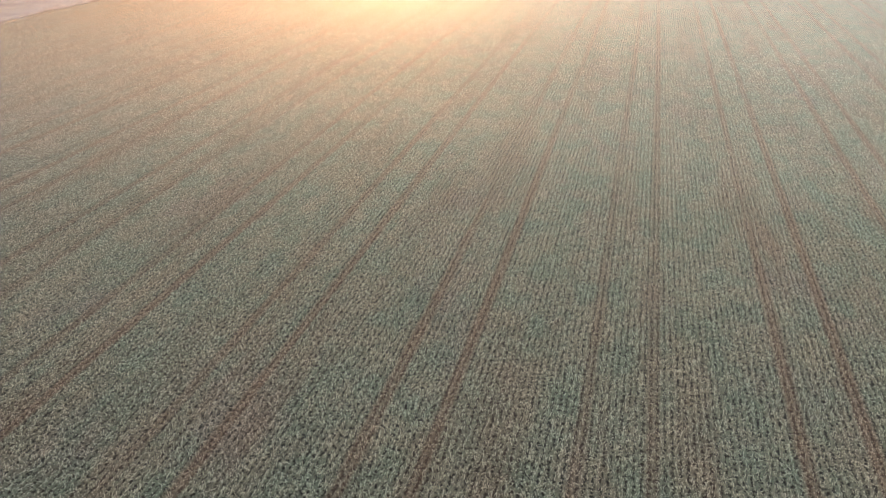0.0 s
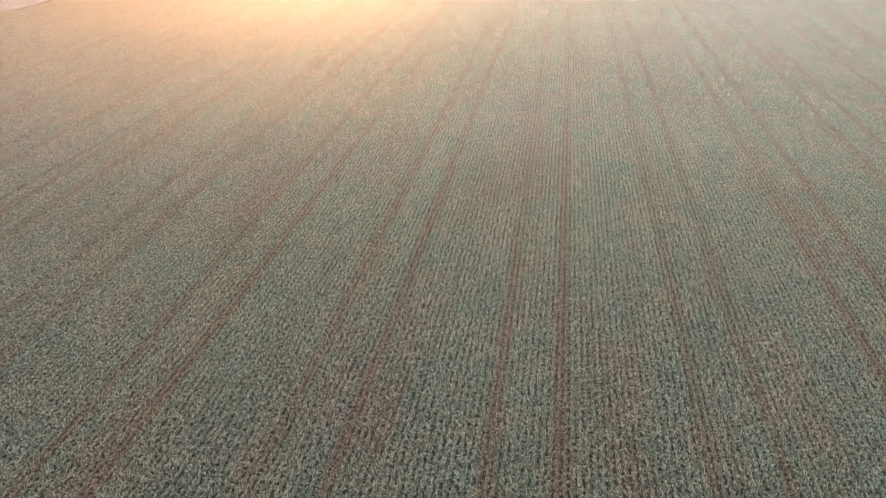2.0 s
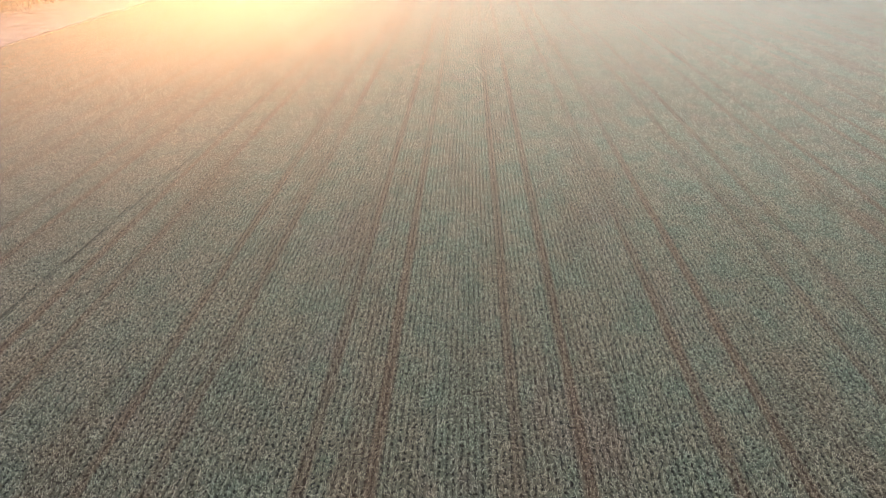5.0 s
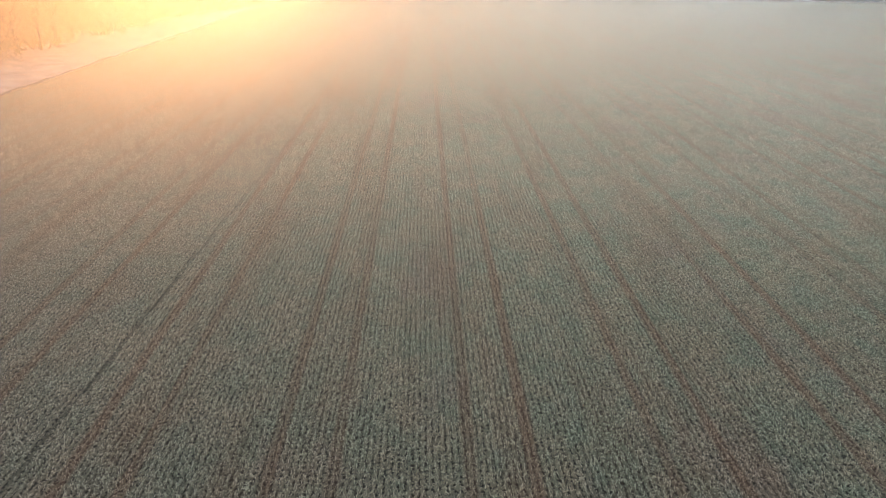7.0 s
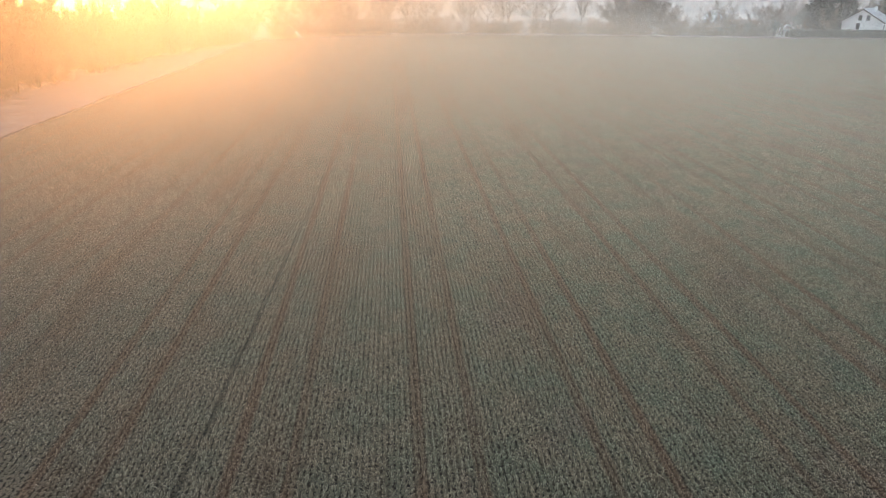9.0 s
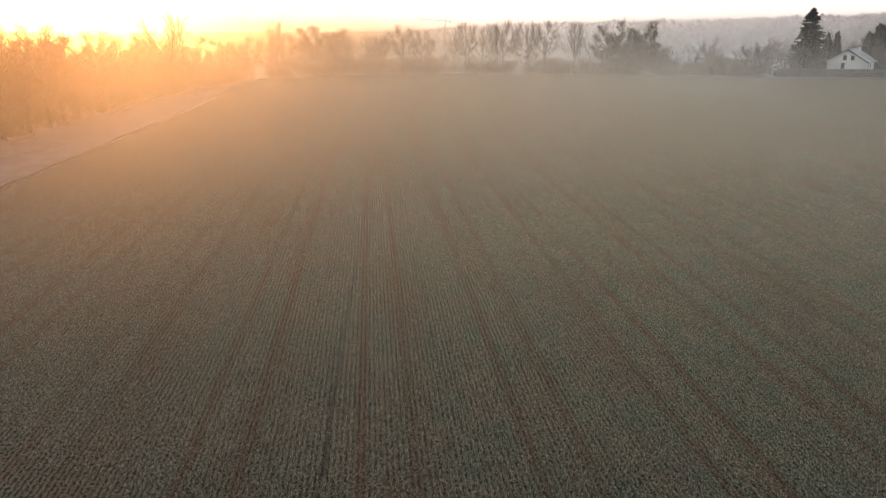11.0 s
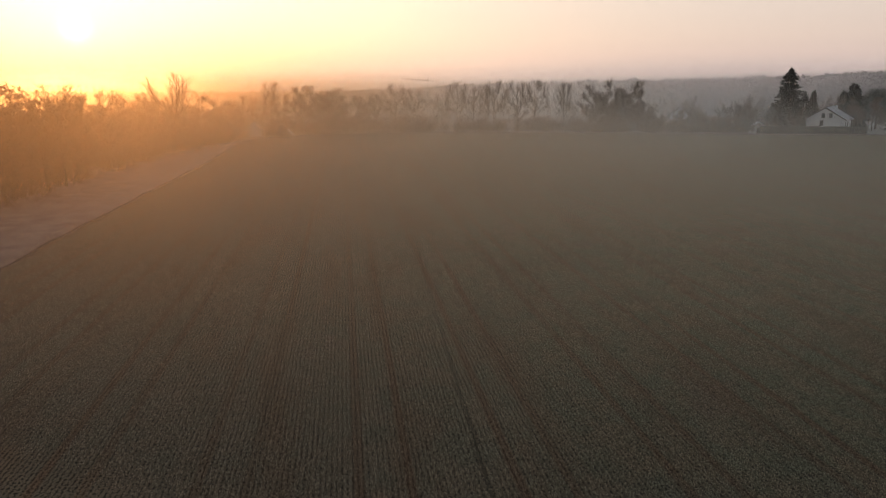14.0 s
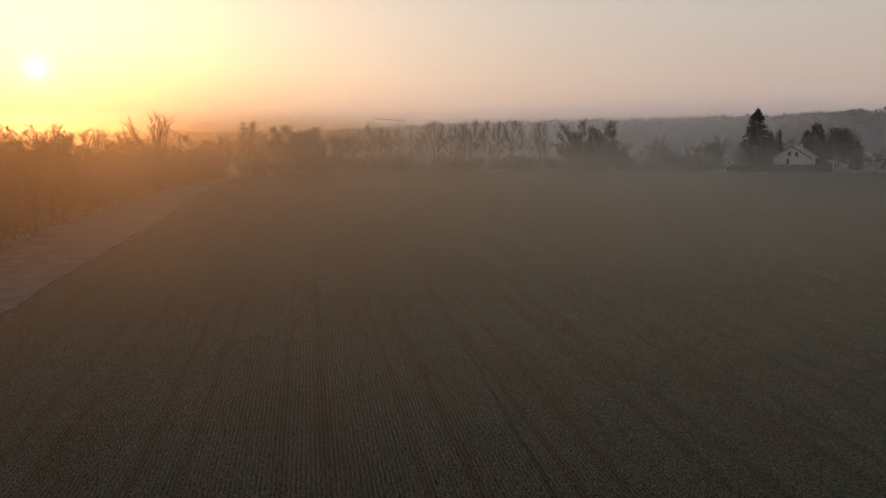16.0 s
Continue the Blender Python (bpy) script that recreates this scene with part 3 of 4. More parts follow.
def crop():
    """Frosted leaves in drill rows over the stretch of field that lies nearest to the flight; each leaf is a folded blade, arched over."""
    rng = np.random.default_rng(4)
    c, s = cos(ROW_AZ), sin(ROW_AZ)
    near, far = 10.0, 100.0
    along_v = [10, 30, 44, 60, 80, 100]
    per_metre = [76, 68, 38, 16, 8, 5]
    U, V, W = [], [], []
    for row in range(-int(94 / ROW_GAP), int(56 / ROW_GAP)):
        u = row * ROW_GAP
        # the stretch widens with distance
        v0 = max(near, (-u - 14) / 1.35, (u - 4) * 2.7)
        if v0 > far - 5:
            continue
        edges = np.arange(v0, far, 1.0)
        count = rng.poisson(np.interp(edges, along_v, per_metre))
        v = np.repeat(edges, count) + rng.random(count.sum())
        lane = lane_share(u)
        # tufts: leaves gather in uneven clumps along the row
        clump = 0.5 + 0.5 * np.sin(v * 17.0 + 5.0 * np.sin(v * 2.3 + row) + row * 2.1)
        line = np.abs(u - (0.032 * v - 35.7)) < 0.12
        keep = rng.random(len(v)) < np.where(line, 0.1, (1 - 0.12 * lane) * (0.55 + 0.45 * clump)) * np.clip((far - v) / 38.0, 0, 1) * np.clip((v - v0) / 3.0, 0, 1)
        v = v[keep]
        U.append(u + rng.normal(0, 0.06, len(v)))
        V.append(v)
        W.append(np.full(len(v), 1 - 0.15 * lane))
    u, v, w = np.concatenate(U), np.concatenate(V), np.concatenate(W)
    size = w * np.sqrt(66.0 / np.interp(v, along_v, per_metre)) ** 0.6
    n = len(u)
    az = rng.uniform(0, 2 * np.pi, n)
    ln = size * rng.uniform(0.07, 0.18, n)
    wide = size * rng.uniform(0.008, 0.015, n)
    high = np.minimum(size, 1.5) * rng.uniform(0.04, 0.13, n)
    du, dv = 0.8 * np.cos(az), np.sin(az)
    dx, dy = du * c + dv * s, -du * s + dv * c
    x, y = u * c + v * s, -u * s + v * c
    low = high * rng.uniform(0.0, 0.5, n)
    tip_z = high * rng.uniform(0.2, 1.1, n)
    bend = rng.normal(0, 0.25, n) * ln
    root = np.stack([x, y, low], 1)
    mid = np.stack([x + 0.5 * ln * dx, y + 0.5 * ln * dy, high], 1)
    side = np.stack([-dy * wide, dx * wide, rng.normal(0, 0.4, n) * wide], 1)
    tip = np.stack([x + ln * dx - dy * bend, y + ln * dy + dx * bend, tip_z], 1)
    verts = np.stack([root, mid + side, tip, mid - side], 1).reshape(-1, 3)
    k = 4 * np.arange(n)[:, None]
    loops = np.concatenate([k, k + 1, k + 3, k + 1, k + 2, k + 3], 1).ravel()
    me = bpy.data.meshes.new("crop_leaves")
    me.vertices.add(len(verts))
    me.vertices.foreach_set("co", verts.ravel())
    me.loops.add(len(loops))
    me.loops.foreach_set("vertex_index", loops.astype(np.int32))
    me.polygons.add(2 * n)
    me.polygons.foreach_set("loop_start", (np.arange(2 * n) * 3).astype(np.int32))
    me.update(calc_edges=True)
    me.materials.append(M_LEAF)
    return tagged(new("crop_leaves", me), "frosted curling leaves of young crop in rows", "crop", kind="stuff")


crop()

# ---------------------------------------------------------------- tree kinds
PROTOS = []


def proto(ob):
    PROTOS.append(ob)
    return ob


OAK = [(proto(bare_tree(q, 18.0, 1.0, "leafless broad-crowned tree at the field edge", trunk_part=0.26, twigs=620, twig=0.04)), 18.0) for q in (11, 12, 13)]
TALL = [(proto(bare_tree(q, 19.0, 0.85, "tall leafless tree with a narrow crown", trunk_part=0.3, twigs=520, twig=0.03, narrow=True)), 19.0) for q in (21, 22)]
THICK = [(proto(bare_tree(q, 16.0, 1.05, "dense many-stemmed leafless tree with fine twigs", trunk_part=0.10, stems=3, twigs=1150, twig=0.075)), 16.0) for q in (31, 32, 33)]
LIGHT = [(proto(bare_tree(q, 16.0, 1.15, "hazy leafless tree with a rounded crown", trunk_part=0.16, stems=2, twigs=520, twig=0.085)), 16.0) for q in (35, 36)]
FAN = (proto(bare_tree(41, 19.5, 1.6, "tall bare tree with fanned upright limbs", trunk_part=0.3, fan=True, twigs=330, twig=0.024)), 19.5)
BUSH = [(proto(shrub(q, 4.0, 5.0, "bare brown thicket under the trees", M_BRUSH)), 4.0) for q in (51, 52, 53)]

# ---------------------------------------------------------------- belt of trees along the verge
rng = random.Random(17)
BELT_G = "trees of the belt beside the verge"
belt, slim = [], []
for j in range(27):
    y = 40 + 212 * (j + 0.5 * rng.random()) / 27
    x = at_y(TREES_AT, y)
    swell = 1.0 + 0.38 * noise.noise((y * 0.06, 4.4, 0))
    for deep in range(3 if j % 2 else 2):
        q = (x - 2.5 - 7.5 * deep - 3.0 * rng.random(), y + rng.uniform(-2, 2), rng.uniform(12.0, 16.0) * swell * (0.8 if y > 222 else 1.0))
        (slim if rng.random() < 0.2 else belt).append(q)
scatter(THICK, belt, 5, BELT_G)
scatter(TALL + OAK, slim, 7, BELT_G)
for k, x, y, h in ((OAK[0], -53.2, 139.7, 15.8), (OAK[1], -51.0, 145.8, 16.6), (OAK[2], -49.5, 151.0, 15.3), (OAK[1], -45.0, 169.2, 15.8), (TALL[0], -42.5, 178.4, 15.2), (OAK[2], -57.5, 128.5, 14.2), (TALL[1], -37.5, 191, 14)):
    put(*k, x, y, h, 40 + x * 7, BELT_G)
put(*FAN, -30.6, 207.6, 19.8, 30, BELT_G)
brush = []
for j in range(170):
    y = 40 + 214 * rng.random()
    brush.append((at_y(TREES_AT, y) - 0.5 - 24 * rng.random() ** 1.3, y, rng.uniform(3.0, 7.5)))
scatter(BUSH, brush, 6, "thickets under the belt of trees")

# ---------------------------------------------------------------- far line of trees
FAR_G = "trees along the far field edge"
for k, x, y, h, turn in ((TALL[0], 3.4, 270, 18.8, 10), (OAK[0], 49.4, 275.5, 17.8, 80), (OAK[1], 56.6, 275.7, 15.2, 200), (TALL[1], 48.2, 295.3, 14, 130),
                         (OAK[2], 43.9, 306.3, 13, 20), (OAK[1], 71.5, 268.9, 18.3, 300), (OAK[2], 78.6, 270.6, 16.2, 140), (OAK[0], 83.2, 262.6, 19.3, 250),
                         (TALL[1], 83.8, 269, 16.8, 50), (OAK[2], 91.5, 259.5, 18.3, 10), (OAK[1], 96.6, 255.8, 18.7, 100), (TALL[0], 105.4, 250.3, 18.3, 270),
                         (TALL[1], 14.2, 276.0, 15.5, 77), (OAK[0], 42.2, 277.5, 13.5, 15)):
    put(*k, x, y, h, turn, FAR_G)
for x, y, h in ((14.5, 277.2, 16), (20, 279.4, 16.8), (26.2, 283.6, 16), (22.4, 276, 14.5), (29, 279, 14), (122.8, 246.5, 19.3), (128.8, 244.3, 18.3), (121.5, 251.9, 16.8), (134.3, 244.5, 15.6), (125.6, 247.8, 16), (118, 250, 14),
                (0.4, 267.5, 11), (6.4, 273, 10), (-9.5, 262, 12), (-14, 258, 12.5), (-6, 275, 13), (-2, 300, 13), (8, 320, 14), (-14, 290, 12)):
    put(*THICK[rng.randrange(3)], x, y, h, rng.random() * 360, FAR_G)
back = []
for j in range(60):
    x, y = along(FAR_EDGE[:9], rng.random())
    d = 22 + 150 * rng.random()
    back.append((x + d * 0.5, y + d * 0.87, rng.uniform(7, 13.5)))
scatter(LIGHT, back, 9, "trees on the grassland behind the field")
garden = []
for j in range(26):
    x, y = 128 + 52 * rng.random(), 0
    y = 243.3 - (x - 112.6) * 0.573 + 8 + 34 * rng.random()
    garden.append((x, y, rng.uniform(5.5, 10.5)))
scatter(LIGHT, garden, 12, "bare garden trees behind the hedge")
low = []
for j in range(180):
    x, y = along(FAR_EDGE[:9], 0.02 + 0.70 * rng.random())
    d = 1.5 + 16 * rng.random()
    low.append((x + d * 0.4, y + d * 0.9, rng.uniform(3.0, 7.0)))
low += [(37.5, 275.5, 6.0), (40.0, 274.2, 5.0), (35.2, 276.0, 5.5), (33.0, 274.5, 4.5)]
scatter(BUSH, low, 10, "thickets along the far field edge")

# ---------------------------------------------------------------- conifers and garden
FIR = proto(conifer(61, 22.0, 12.5, "tall dark fir with sparse upper boughs beside the house", 0.14, 44, 0.35))
SPRUCE = proto(conifer(62, 15.0, 7.0, "dark dense conifer in the gardens", 0.15, 34, 0.15))
put(FIR, 22.0, 186.4, 224.6, 23.8, 0)
for x, y, h, w in ((208.4, 237.5, 15.1, 0.8), (211.4, 235.9, 15.5, 0.8), (228.7, 232.2, 18.3, 1.4), (224.7, 233.5, 15.5, 1.2), (220.8, 207.5, 11, 1.1)):
    put(SPRUCE, 15.0, x, y, h, x * 13, "dark conifers round the houses", w)


def hedge(name, a, b, height, depth, seed, label):
    """A clipped hedge: a core with many small leaf sprays on it."""
    rng = random.Random(seed)
    t = thing(name, label, "hedge", at=(a[0], a[1], 0), turn=math.degrees(atan2(b[1] - a[1], b[0] - a[0])))
    ln = sqrt((b[0] - a[0]) ** 2 + (b[1] - a[1]) ** 2)
    v, f = [], []
    for i in range(int(ln * 260 * height / 2.5)):
        x, side = rng.random() * ln, rng.random()
        if side < 0.55:
            p = Vector((x, -0.5 * depth + rng.gauss(0, 0.12), rng.random() * height))
        else:
            p = Vector((x, (rng.random() - 0.5) * depth, height + rng.gauss(0, 0.10) + 0.25 * noise.noise((x * 0.4, seed, 0))))
        d = Vector((rng.gauss(0, 1), rng.gauss(0, 1), rng.gauss(0.3, 1))).normalized() * (0.16 + 0.16 * rng.random())
        e = d.orthogonal().normalized() * 0.09
        k = len(v)
        v += [p - e, p + d * 0.5 + e, p + d, p + d * 0.4 - e]
        f.append((k, k + 1, k + 2, k + 3))
    child("leaves", mesh_of("leaves", v, f, M_HEDGE), t)
    bm = bmesh.new()
    n = max(2, int(ln / 1.2))
    for i in range(n):
        box(bm, (ln * i / n, -0.42 * depth, -0.05), (ln * (i + 1) / n, 0.42 * depth, height * (0.92 + 0.06 * rng.random())))
    part("core", bm, M_HEDGE, t)
    return t


def rounded_pine(seed, at, height, width, label):
    """A broad dark pine: a bare lower trunk, short limbs, and a crown of several rounded cushions of needle sprays."""
    rng = random.Random(seed)
    t = thing("rounded_pine", label, "pine tree", at=(at[0], at[1], 0))
    tubes = Tubes()
    top = Vector((0.2, -0.1, height * 0.8))
    tubes.add([Vector((0, 0, -0.2)), Vector((0.15, 0.1, height * 0.4)), top], [height * 0.022, height * 0.016, 0.06], 7)
    v, f = [], []
    for c in range(15):
        a, g = 2.4 * c, (c + 0.5) / 15
        r = width * 0.36 * sqrt(1 - 0.75 * g) * rng.uniform(0.7, 1.1)
        mid = Vector((r * cos(a), r * sin(a), height * (0.28 + 0.56 * g)))
        tubes.add([Vector((0.1, 0.05, mid.z - 0.12 * height)), mid], [0.12, 0.03], 4)
        size = width * rng.uniform(0.19, 0.27)
        for i in range(260):
            b, e, q = rng.random() * 2 * pi, rng.uniform(-0.7, 1.5), rng.random() ** 0.4
            p = mid + Vector((size * q * cos(b) * cos(e), size * q * sin(b) * cos(e), 0.75 * size * q * sin(e)))
            d1 = Vector((rng.gauss(0, 1), rng.gauss(0, 1), rng.gauss(0.4, 1))).normalized() * rng.uniform(0.3, 0.65)
            d2 = d1.orthogonal().normalized() * rng.uniform(0.2, 0.35)
            k = len(v)
            v += [p - d1, p + d2, p + d1, p - d2]
            f.append((k, k + 1, k + 2, k + 3))
    child("trunk", mesh_of("trunk", tubes.v, tubes.f, M_BARK), t)
    child("crown", mesh_of("crown", v, f, M_NEEDLE), t)["kind"] = "stuff"
    return t


rounded_pine(95, (232.5, 224.0), 16.4, 15.0, "broad dark pine with a rounded crown behind the gardens")
for h, x, y, tall in ((THICK[0], 217.0, 214.0, 12.5), (THICK[1], 222.0, 210.5, 11.0), (THICK[2], 214.5, 221.0, 13.0), (THICK[0], 208.5, 190.5, 8.0), (THICK[1], 226.0, 200.0, 9.0)):
    put(*h, x, y, tall, 30 + 3 * x, "bare garden trees round the houses", 1.15)
hedge("garden_hedge", (165.9, 216.6), (195.9, 198.3), 2.6, 1.4, 71, "long dark clipped hedge in front of the white house")
for q, (x, y, h, w) in enumerate(((151.6, 226.0, 4.6, 5.0), (155.2, 223.8, 5.0, 5.4), (158.8, 221.8, 4.4, 4.8), (162.4, 219.2, 5.2, 5.6), (147.5, 229.5, 3.4, 4.2), (176.5, 222.8, 9.5, 6.5))):
    evergreen_bush(73 + q, (x, y), h, w, "dark rounded evergreen bush at the field edge")


# ---------------------------------------------------------------- houses
def window(parent, x, z, w, h, y=-0.06):
    bm = bmesh.new()
    for lo, hi in (((x - w / 2 - 0.07, y, z - 0.07), (x + w / 2 + 0.07, y + 0.1, z)), ((x - w / 2 - 0.07, y, z + h), (x + w / 2 + 0.07, y + 0.1, z + h + 0.07)),
                   ((x - w / 2 - 0.07, y, z), (x - w / 2, y + 0.1, z + h)), ((x + w / 2, y, z), (x + w / 2 + 0.07, y + 0.1, z + h)), ((x - 0.03, y, z), (x + 0.03, y + 0.1, z + h))):
        box(bm, lo, hi)
    win = part("window", bm, M_WOOD, parent)
    bm = bmesh.new()
    box(bm, (x - w / 2, y + 0.03, z), (x + w / 2, y + 0.055, z + h))
    part("pane", bm, M_GLASS, win)
    bm = bmesh.new()
    box(bm, (x - w / 2 - 0.15, y - 0.1, z - 0.13), (x + w / 2 + 0.15, y + 0.05, z - 0.075))
    part("sill", bm, M_WALL_B, win)


def gable_house(at, turn, width, depth, eave, ridge, label, wall_mat, roof_mat, windows, side_windows=(), chimney=True):
    """The gable wall lies in the plane y = 0 and faces -y; x from 0 to width."""
    t = thing("house", label, "house", at=at, turn=turn)
    bm = bmesh.new()
    prof = [(0, -0.1), (width, -0.1), (width, eave), (width / 2, ridge), (0, eave)]
    a = [bm.verts.new((x, 0, z)) for x, z in prof]
    b = [bm.verts.new((x, depth, z)) for x, z in prof]
    bm.faces.new(a)
    bm.faces.new(b[::-1])
    for i in range(5):
        bm.faces.new((a[i], b[i], b[(i + 1) % 5], a[(i + 1) % 5]))
    bmesh.ops.recalc_face_normals(bm, faces=bm.faces[:])
    part("wall", bm, wall_mat, t)
    over, front, thick = 0.9, 1.1, 0.22
    slope = (ridge - eave) / (width / 2)
    for sgn in (-1, 1):
        bm = bmesh.new()
        n = 9
        for i in range(n):           # overlapping tile courses
            g0, g1 = i / n, (i + 1) / n
            run = width / 2 + over
            x0, x1 = run * (1 - g0), run * (1 - g1) - 0.12
            z0, z1 = ridge + 0.24 - slope * x0, ridge + 0.24 - slope * x1
            v = [bm.verts.new((width / 2 + sgn * x, yy, z)) for x, z in ((x0, z0 - thick), (x0, z0 + 0.05), (x1, z1), (x1, z1 - thick)) for yy in (-front, depth + front)]
            for q in ((0, 1, 3, 2), (2, 3, 5, 4), (4, 5, 7, 6), (6, 7, 1, 0), (0, 2, 4, 6), (1, 7, 5, 3)):
                bm.faces.new([v[k] for k in q])
        bmesh.ops.recalc_face_normals(bm, faces=bm.faces[:])
        part("roof", bm, roof_mat, t)
        bm = bmesh.new()
        run = width / 2 + over
        for x0, x1 in ((run, 0.0),):
            z0, z1 = ridge + 0.2 - slope * x0, ridge + 0.2 - slope * x1
            v = [bm.verts.new((width / 2 + sgn * x, yy, z)) for x, z in ((x0, z0 - 0.42), (x0, z0 - 0.03), (x1, z1 - 0.03), (x1, z1 - 0.42)) for yy in (-front - 0.06, -front - 0.005)]
            for q in ((0, 1, 3, 2), (2, 3, 5, 4), (4, 5, 7, 6), (6, 7, 1, 0), (0, 2, 4, 6), (1, 7, 5, 3)):
                bm.faces.new([v[k] for k in q])
        bmesh.ops.recalc_face_normals(bm, faces=bm.faces[:])
        part("bargeboard", bm, M_WOOD, t)
    for x, z, w, h in windows:
        window(t, x, z, w, h)
    for y, z, w, h in side_windows:
        bm = bmesh.new()
        box(bm, (width - 0.02, y - w / 2, z), (width + 0.05, y + w / 2, z + h))
        win = part("window", bm, M_WOOD, t)
        bm = bmesh.new()
        box(bm, (width + 0.01, y - w / 2 + 0.08, z + 0.08), (width + 0.06, y + w / 2 - 0.08, z + h - 0.08))
        part("pane", bm, M_GLASS, win)
    if chimney:  # short stack on the far slope
        bm = bmesh.new()
        box(bm, (width * 0.62, depth * 0.6, ridge - 1.6), (width * 0.62 + 0.7, depth * 0.6 + 0.7, ridge + 0.7), 0.03)
        box(bm, (width * 0.62 - 0.1, depth * 0.6 - 0.1, ridge + 0.7), (width * 0.62 + 0.8, depth * 0.6 + 0.8, ridge + 0.82))
        part("chimney", bm, M_WALL, t)
    return t


gable_house((192.6, 221.2, 0), -60, 12.8, 12.0, 5.0, 8.9, "white plastered house with a frosted gable roof", M_WALL, M_ROOF,
            [(5.6, 5.3, 1.0, 1.5), (8.1, 5.3, 1.0, 1.5), (5.2, 2.3, 1.0, 1.9)], [(2.5, 2.3, 1.2, 1.6), (6.5, 2.3, 1.2, 1.6)])
gable_house((231, 205.6, 0), -50, 14, 9, 3.2, 6.0, "grey house half hidden by garden trees", M_WALL_B, M_ROOF_D, [(5, 1.5, 1.2, 1.4), (10, 1.5, 1.2, 1.4)])
gable_house((224, 236, 0), -40, 10, 9, 5.5, 11.0, "distant white house with frosted roof", M_WALL, M_ROOF, [(3, 2, 1.1, 1.4), (7, 2, 1.1, 1.4)])
for x, y, turn, w in ((190, 345, -20, 10), (207, 318, -40, 9)):
    gable_house((x, y, 0), turn, w, 8, 3.6, 6.6, "distant pale house among bare trees", M_WALL, M_ROOF, [(3, 1.4, 1.1, 1.3), (w - 3, 1.4, 1.1, 1.3)], (), False)


def shed():
    t = thing("garden_shed", "small wooden shed with a frosted pitched roof", "shed", at=(165.4, 219.7, 0), turn=-35)
    bm = bmesh.new()
    box(bm, (0, 0, -0.05), (4.2, 3.6, 2.5), 0.03)
    part("wall", bm, M_WALL_B, t)
    for sgn in (-1, 1):
        bm = bmesh.new()
        v = [bm.verts.new((2.1 + sgn * x, yy, z)) for x, z in ((2.6, 2.35), (2.6, 2.5), (0, 4.1), (0, 3.95)) for yy in (-0.4, 4.0)]
        for q in ((0, 1, 3, 2), (2, 3, 5, 4), (4, 5, 7, 6), (6, 7, 1, 0), (0, 2, 4, 6), (1, 7, 5, 3)):
            bm.faces.new([v[k] for k in q])
        bmesh.ops.recalc_face_normals(bm, faces=bm.faces[:])
        part("roof", bm, M_ROOF, t)
    bm = bmesh.new()
    box(bm, (1.5, -0.06, 0), (2.5, 0.02, 2.0))
    part("door", bm, M_WOOD, t)


shed()


def greenhouse(at, turn):
    """A low garden greenhouse: a timber frame with pale panes and a shallow pitched roof."""
    t = thing("greenhouse", "low pale greenhouse with a timber frame among garden bushes", "greenhouse", at=at, turn=turn)
    ln, deep, eave, ridge = 5.2, 2.8, 2.1, 2.8
    for x in (0.0, 1.3, 2.6, 3.9, 5.2):
        for y in (0.0, deep):
            bm = bmesh.new()
            box(bm, (x - 0.05, y - 0.05, -0.05), (x + 0.05, y + 0.05, eave), 0.01)
            part("post", bm, M_WALL, t)
    for k in range(4):
        for y in (0.0, deep):
            bm = bmesh.new()
            box(bm, (1.3 * k + 0.06, y - 0.012, 0.1), (1.3 * k + 1.24, y + 0.012, eave - 0.1))
            part("pane", bm, M_WALL_B, t)
    for y0, y1 in ((-0.15, deep / 2), (deep + 0.15, deep / 2)):
        bm = bmesh.new()
        v = [bm.verts.new((x, y, z)) for x in (-0.15, ln + 0.15) for y, z in ((y0, eave), (y0, eave + 0.06), (y1, ridge + 0.06), (y1, ridge))]
        for q in ((0, 1, 2, 3), (7, 6, 5, 4), (0, 4, 5, 1), (1, 5, 6, 2), (2, 6, 7, 3), (3, 7, 4, 0)):
            bm.faces.new([v[k] for k in q])
        bmesh.ops.recalc_face_normals(bm, faces=bm.faces[:])
        part("roof", bm, M_ROOF, t)


greenhouse((152.6, 239.6, 0), -30)


